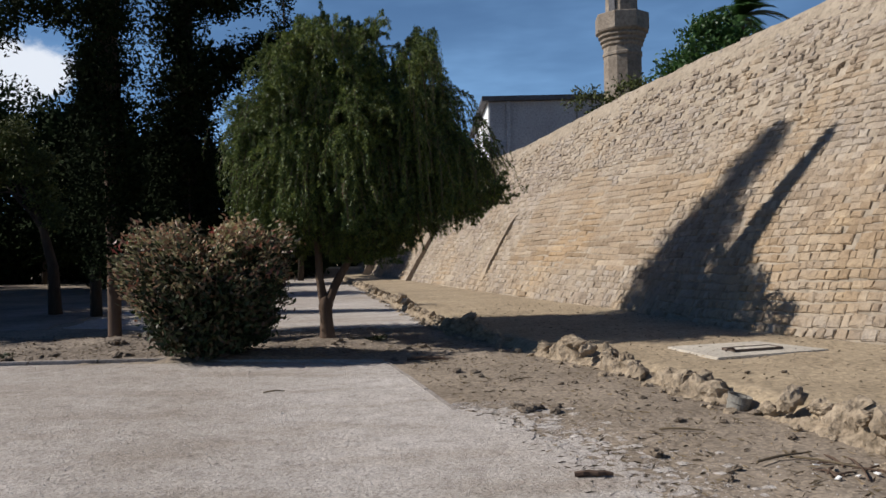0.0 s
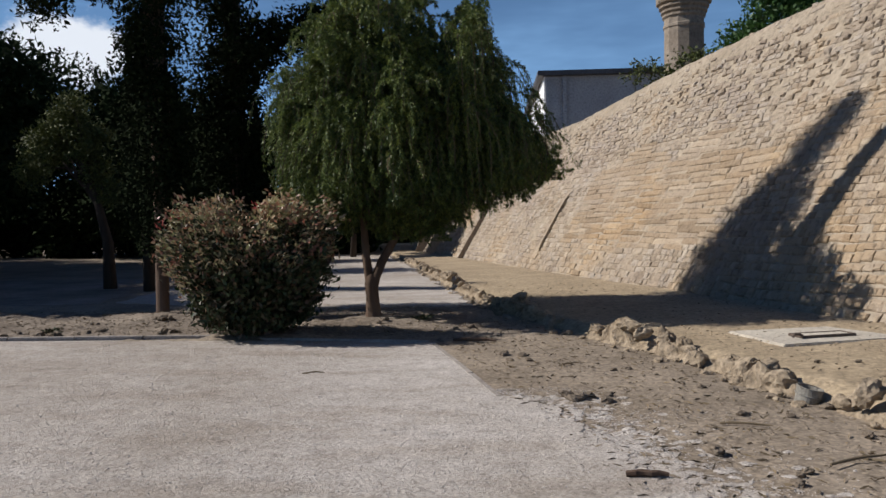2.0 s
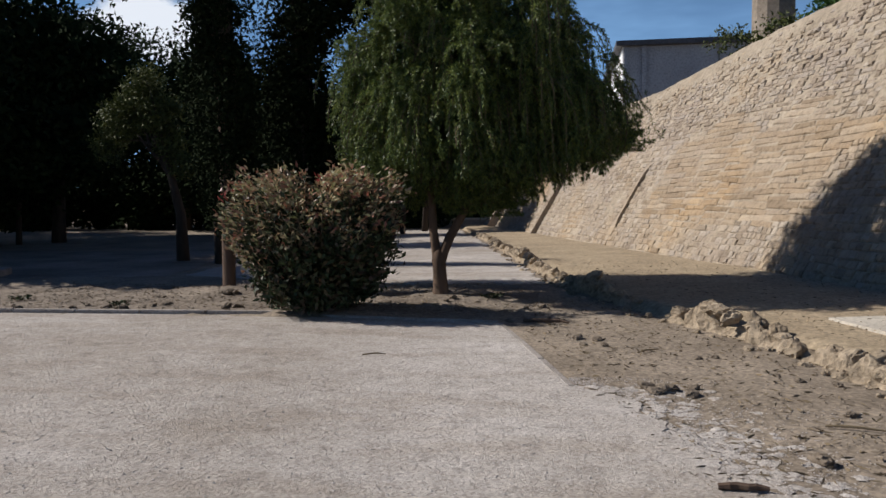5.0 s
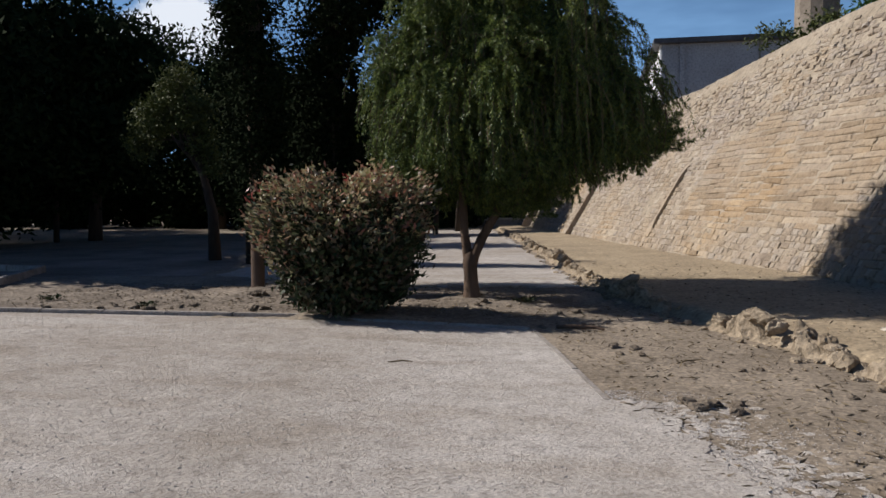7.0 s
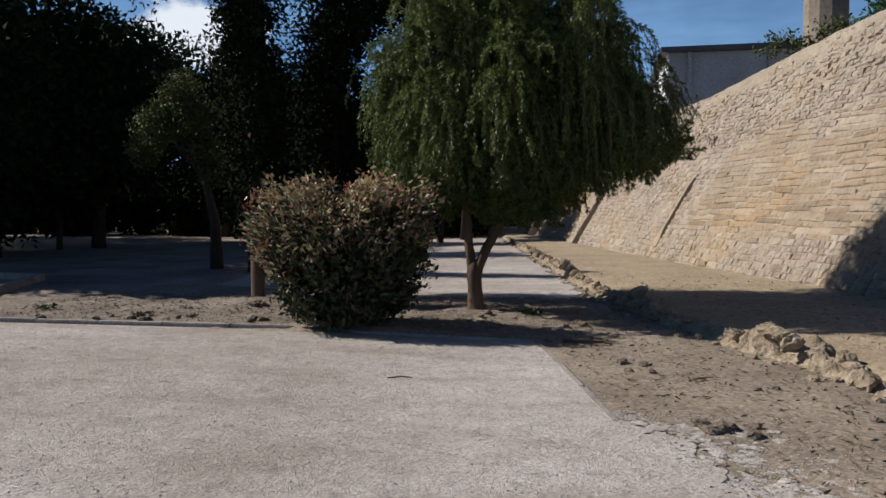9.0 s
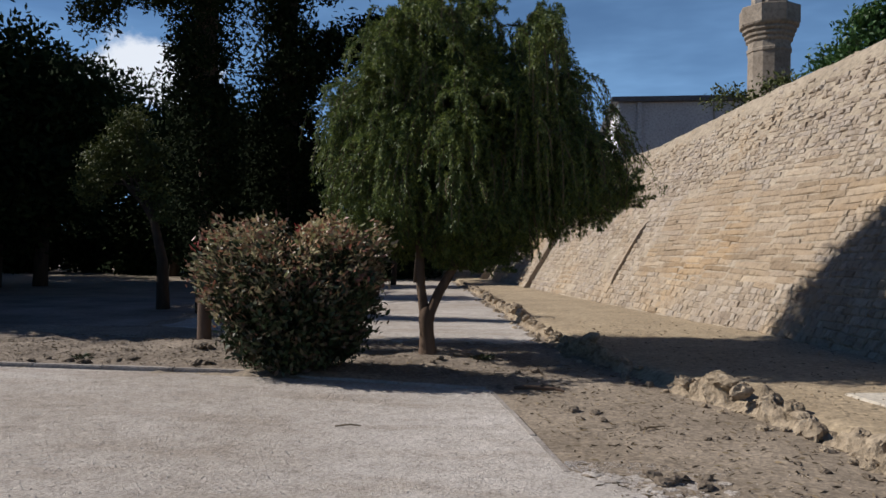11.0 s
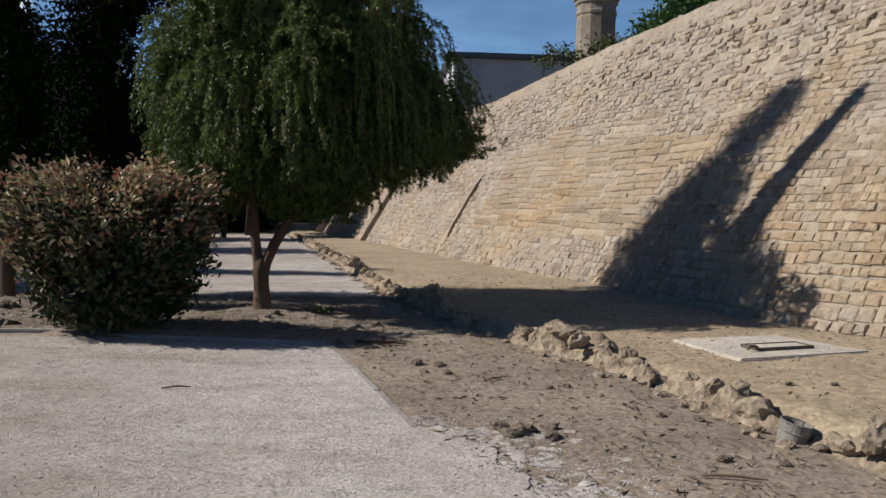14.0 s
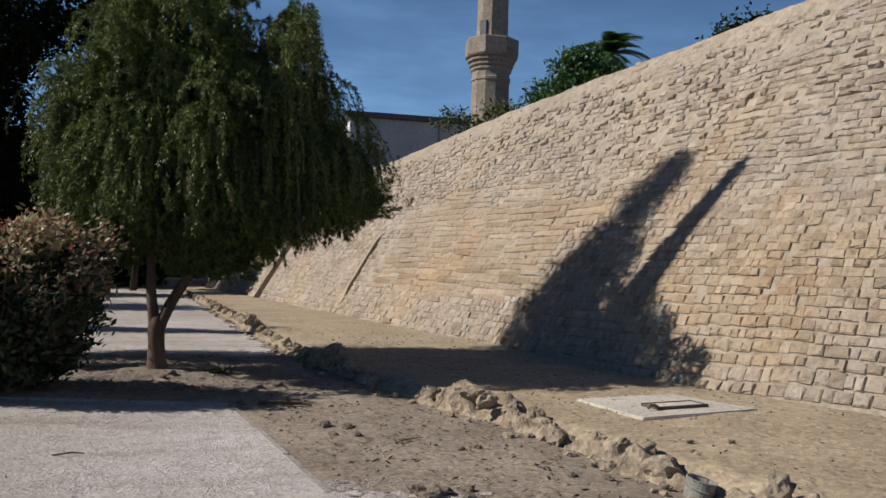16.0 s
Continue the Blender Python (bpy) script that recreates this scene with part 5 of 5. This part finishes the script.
def build_small(shapes):
    g = random.Random(44)
    dark = []
    for me in shapes:
        me = me.copy()
        me.name = "clod"
        me.materials[0] = M["clod"]
        dark.append(me)
    def clod(x, y, s, n=1, label="dark brown broken clod lying on the ground"):
        for _ in range(n):
            ob = tagged(new("clod", dark[g.randrange(8)]), label, "stone", "loose stones")
            q = s * g.uniform(0.7, 1.2)
            cx, cy = x + (g.uniform(-0.26, 0.26) if n > 1 else 0), y + (g.uniform(-0.16, 0.16) if n > 1 else 0)
            ob.matrix_basis = pose(cx, cy, surface_z(cx, cy) + q * 0.14, g.uniform(-20, 20), g.uniform(-20, 20), g.uniform(0, 360)) @ Matrix.Diagonal((q * 1.25, q, q * 0.62, 1))
    for x, y, s, n in ((0.93, 7.12, 0.11, 5), (0.78, 7.05, 0.10, 2), (1.5, 5.55, 0.13, 1), (0.55, 8.9, 0.09, 2), (0.35, 9.3, 0.1, 2), (1.95, 7.6, 0.07, 3), (2.2, 6.4, 0.07, 2), (1.5, 8.6, 0.06, 2), (-0.3, 10.7, 0.08, 3),
                      (-4.6, 11.6, 0.14, 4), (-6.2, 11.4, 0.15, 3), (-5.6, 11.55, 0.16, 3), (-6.9, 11.35, 0.13, 2), (-4.1, 12.1, 0.12, 3), (-7.0, 11.7, 0.09, 2), (-7.9, 11.5, 0.1, 2), (-5.0, 12.9, 0.12, 4), (-5.9, 12.7, 0.1, 2), (-1.3, 12.2, 0.1, 3), (-0.2, 11.5, 0.1, 2), (1.9, 5.0, 0.08, 3), (2.5, 5.9, 0.08, 2),
                      (2.6, 6.6, 0.09, 2), (3.1, 7.0, 0.08, 3), (3.3, 7.9, 0.06, 2)):
        clod(x, y, s, n)
    def stick(x, y, L, ang, r, label, mat="wood"):
        p = limb_path((-L / 2, 0, r), (L / 2, 0, r), 0.01, 6, g, r * 0.5)
        vs, fs = tube(p, [r * 0.8, r, r, r * 0.95, r * 0.8, r * 0.5], 7, g, 0.12)
        ob = tagged(mesh_object("stick", vs, fs, M[mat]), label, "stick")
        ob.matrix_basis = pose(x, y, surface_z(x, y) + 0.004, 0, 0, ang)
    stick(0.97, 5.02, 0.24, -3, 0.021, "short thick piece of dead branch on the gravel edge")
    stick(-1.68, 8.3, 0.22, 12, 0.008, "thin dry twig lying on the gravel", "dry")
    stick(-0.1, 10.5, 0.55, -6, 0.025, "dark dead branch lying by the kerb end")
    stick(0.9, 8.7, 0.3, 40, 0.008, "thin dry twig on the earth", "dry")
    stick(1.9, 6.2, 0.35, -15, 0.009, "thin dry twig on the earth", "dry")
    stick(2.3, 5.3, 0.5, 25, 0.01, "thin dry twig on the earth", "dry")
    stick(2.5, 5.2, 0.45, -40, 0.009, "thin dry twig on the earth", "dry")
    for i in range(11):
        stick(2.62 + g.uniform(-0.25, 0.2), 5.05 + g.uniform(-0.2, 0.2), g.uniform(0.12, 0.34), g.uniform(0, 180), g.uniform(0.005, 0.011), "broken dark twig in a small heap by the stones")
    for i in range(5):
        bm = box_bm(-0.022, -0.014, 0, 0.022, 0.014, 0.007, 0.003)
        for v in bm.verts:
            v.co.z += 0.008 * noise.noise(v.co * 30 + Vector((i, 0, 0))) + 0.004
        me = bpy.data.meshes.new("paper_scrap")
        bm.to_mesh(me)
        bm.free()
        me.materials.append(M["litter"])
        ob = tagged(new("paper_scrap", me), "crumpled white scrap of litter by the stones", "litter", "litter by the stones")
        lx, ly = 2.6 + g.uniform(-0.22, 0.2), 5.0 + g.uniform(-0.2, 0.2)
        ob.matrix_basis = pose(lx, ly, surface_z(lx, ly) + 0.01, g.uniform(-15, 15), g.uniform(-15, 15), g.uniform(0, 360))
    # loose pebbles over the yard and crumbs on the earth
    nr = np.random.default_rng(77)
    def scatter(name, n, place, lo, hi, mat, label):
        vs, fs = [], []
        tet = np.array([(1, 0, -0.3), (-0.5, 0.87, -0.3), (-0.5, -0.87, -0.3), (0.1, 0, 0.75), (-0.2, 0.3, 0.5)])
        tf = [(0, 1, 4), (0, 4, 3), (1, 2, 4), (2, 3, 4), (2, 0, 3), (0, 2, 1)]
        k = 0
        for _ in range(n):
            p = place()
            if p is None:
                continue
            a = nr.uniform(0, 6.28)
            q = nr.uniform(lo, hi)
            c, s = math.cos(a), math.sin(a)
            t = tet * (q * nr.uniform(0.7, 1.3), q * nr.uniform(0.6, 1.1), q * nr.uniform(0.3, 0.65))
            for v in t:
                vs.append((p[0] + v[0] * c - v[1] * s, p[1] + v[0] * s + v[1] * c, p[2] + v[2] + q * 0.15))
            fs.extend(tuple(i + k for i in f) for f in tf)
            k += 5
        tagged(mesh_object(name, vs, fs, M[mat]), label, "gravel", kind="stuff")
    def yard():
        y = 3.0 + 7.7 * nr.random() ** 1.4
        x = nr.uniform(-7.5, 1.3)
        edge = 0.16 - (y - 7.25) * 0.25 if y > 7.25 else 0.16 + (7.25 - y) * 0.33 + 0.4 * nr.normal()
        return (x, y, 0.008) if x < edge and x > -y * 0.85 - 0.5 else None
    def earth():
        y = 3.5 + 9 * nr.random() ** 1.3
        x = nr.uniform(-0.4, 3.2)
        return (x, y, ground_z(x, y)) if 0.25 - (y - 7.25) * 0.25 < x < rock_x(y) else None
    def strip():
        x, y = nr.uniform(-9, -0.5), nr.uniform(11.1, 14.8)
        return (x, y, ground_z(x, y))
    def bankp():
        y = 4 + 14 * nr.random() ** 1.3
        return (nr.uniform(rock_x(y) + 0.3, base_x(y)), y, 0.15)
    scatter("gravel", 9000, yard, 0.005, 0.013, "pebble", "loose pale pebbles of the gravel yard")
    scatter("gravel", 2600, yard, 0.003, 0.008, "kerb", "loose darker grey pebbles of the gravel yard")
    def fringe():
        y = 2.5 + 5.0 * nr.random()
        x = float(np.interp(y, [1.5, 4.3, 5.8, 7.4], [1.8, 1.14, 0.75, 0.2])) + abs(nr.normal()) ** 1.4 * 0.3 * (0.6 + 1.1 * max(0, 0.5 + lumps(0, y, 1.6) + 0.5 * lumps(3, y, 4))) - 0.06
        return (x, y, ground_z(x, y) + 0.004)
    scatter("gravel_fringe", 14000, fringe, 0.003, 0.009, "pebble", "pale gravel thinning out over the earth")
    # low drifts of gravel where the yard's edge is trodden out
    vs, fs = [], []
    for _ in range(1900):
        y = nr.uniform(2.6, 7.2)
        x = float(np.interp(y, [1.5, 4.3, 5.8, 7.2], [1.8, 1.14, 0.77, 0.25])) + abs(nr.normal()) ** 1.3 * 0.26 - 0.03
        r = nr.uniform(0.012, 0.05)
        base, z = len(vs), ground_z(x, y)
        vs.append((x, y, z + 0.008 + 0.08 * r))
        for k in range(9):
            a = 2 * math.pi * k / 9
            q = r * nr.uniform(0.5, 1.3)
            px, py = x + math.cos(a) * q * 1.4, y + math.sin(a) * q
            vs.append((px, py, ground_z(px, py) - 0.002))
        fs.extend((base, base + 1 + k, base + 1 + (k + 1) % 9) for k in range(9))
    tagged(mesh_object("gravel_drift", vs, fs, M["gravel"], smooth=True), "thin drifts of pale gravel trodden onto the earth", "gravel", kind="stuff")
    scatter("earth_crumbs", 2800, earth, 0.005, 0.018, "dirt", "small crumbs of dry earth")
    scatter("earth_crumbs", 2200, strip, 0.008, 0.03, "dirt", "small crumbs of dry earth")
    scatter("earth_crumbs", 2500, bankp, 0.006, 0.02, "bank", "small crumbs of sandy earth")
    # dead leaves and grass
    def litterfall(name, n, place, mat, label, lo, hi):
        c, d = [], []
        for _ in range(n):
            p = place()
            if p is None:
                continue
            c.append((p[0], p[1], p[2] + 0.012))
            d.append((nr.normal(), nr.normal(), nr.uniform(-0.1, 0.35)))
        root = tagged(new(name), label, "dead leaves", kind="stuff")
        leaf_mesh("leaves", c, d, nr.uniform(lo, hi, len(c)), nr.uniform(0.006, 0.02, len(c)), M[mat], root, 78)
    litterfall("dead_leaves", 2600, earth, "dry", "dry brown leaves and straw on the earth", 0.03, 0.1)
    litterfall("dead_leaves", 1800, strip, "dry", "dry brown leaves and straw in the planting strip", 0.03, 0.1)
    litterfall("dead_leaves", 900, bankp, "dry", "dry straw on the sandy bank", 0.02, 0.08)
    # low weeds in the strip
    for i, (x, y) in enumerate([(-6.3, 11.75), (-8.2, 12.2), (-0.9, 12.5)]):
        root = tagged(new("weed"), "small low green weed in the planting strip", "weed", "weeds in the strip")
        root.matrix_basis = pose(x, y, ground_z(x, y))
        n = 90
        a = nr.uniform(0, 6.28, n)
        r = nr.uniform(0, 0.16, n)
        leaf_mesh("leaves", np.stack([np.cos(a) * r, np.sin(a) * r, nr.uniform(0.01, 0.08, n)], 1), np.stack([np.cos(a), np.sin(a), nr.uniform(0.1, 1, n)], 1), nr.uniform(0.05, 0.1, n), nr.uniform(0.015, 0.03, n), M["photinia"], root, 80 + i)


def build_far_walls():
    root = thing("low_wall", pose(-3.0, 43.5, 0, 0, 0, 168), "low pale masonry wall at the far end of the path", "low wall", kind="structure")
    part("coping", box_bm(0, -0.25, 0.404, 16, 0.25, 0.5, 0.02), M["slab"], root)
    part("body", box_bm(0.02, -0.2, -0.1, 15.98, 0.2, 0.4, 0.02), M["kerb"], root)


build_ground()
build_beds()
build_kerbs()
build_minaret(12.2, 50.0, 4.6)
build_hall()
build_far_walls()
RAMPART, BLOCKS, BLOCK_MESHES = build_wall()
build_pepper_tree()
build_photinia()
build_park()
build_upper_plants()
build_slab()
build_bucket()
STONES = build_edging()
build_small(STONES)
# single wall blocks of the nearest stretch
for v, m in BLOCKS:
    ob = new("block", BLOCK_MESHES[v])
    ob.parent = RAMPART
    ob.matrix_basis = m
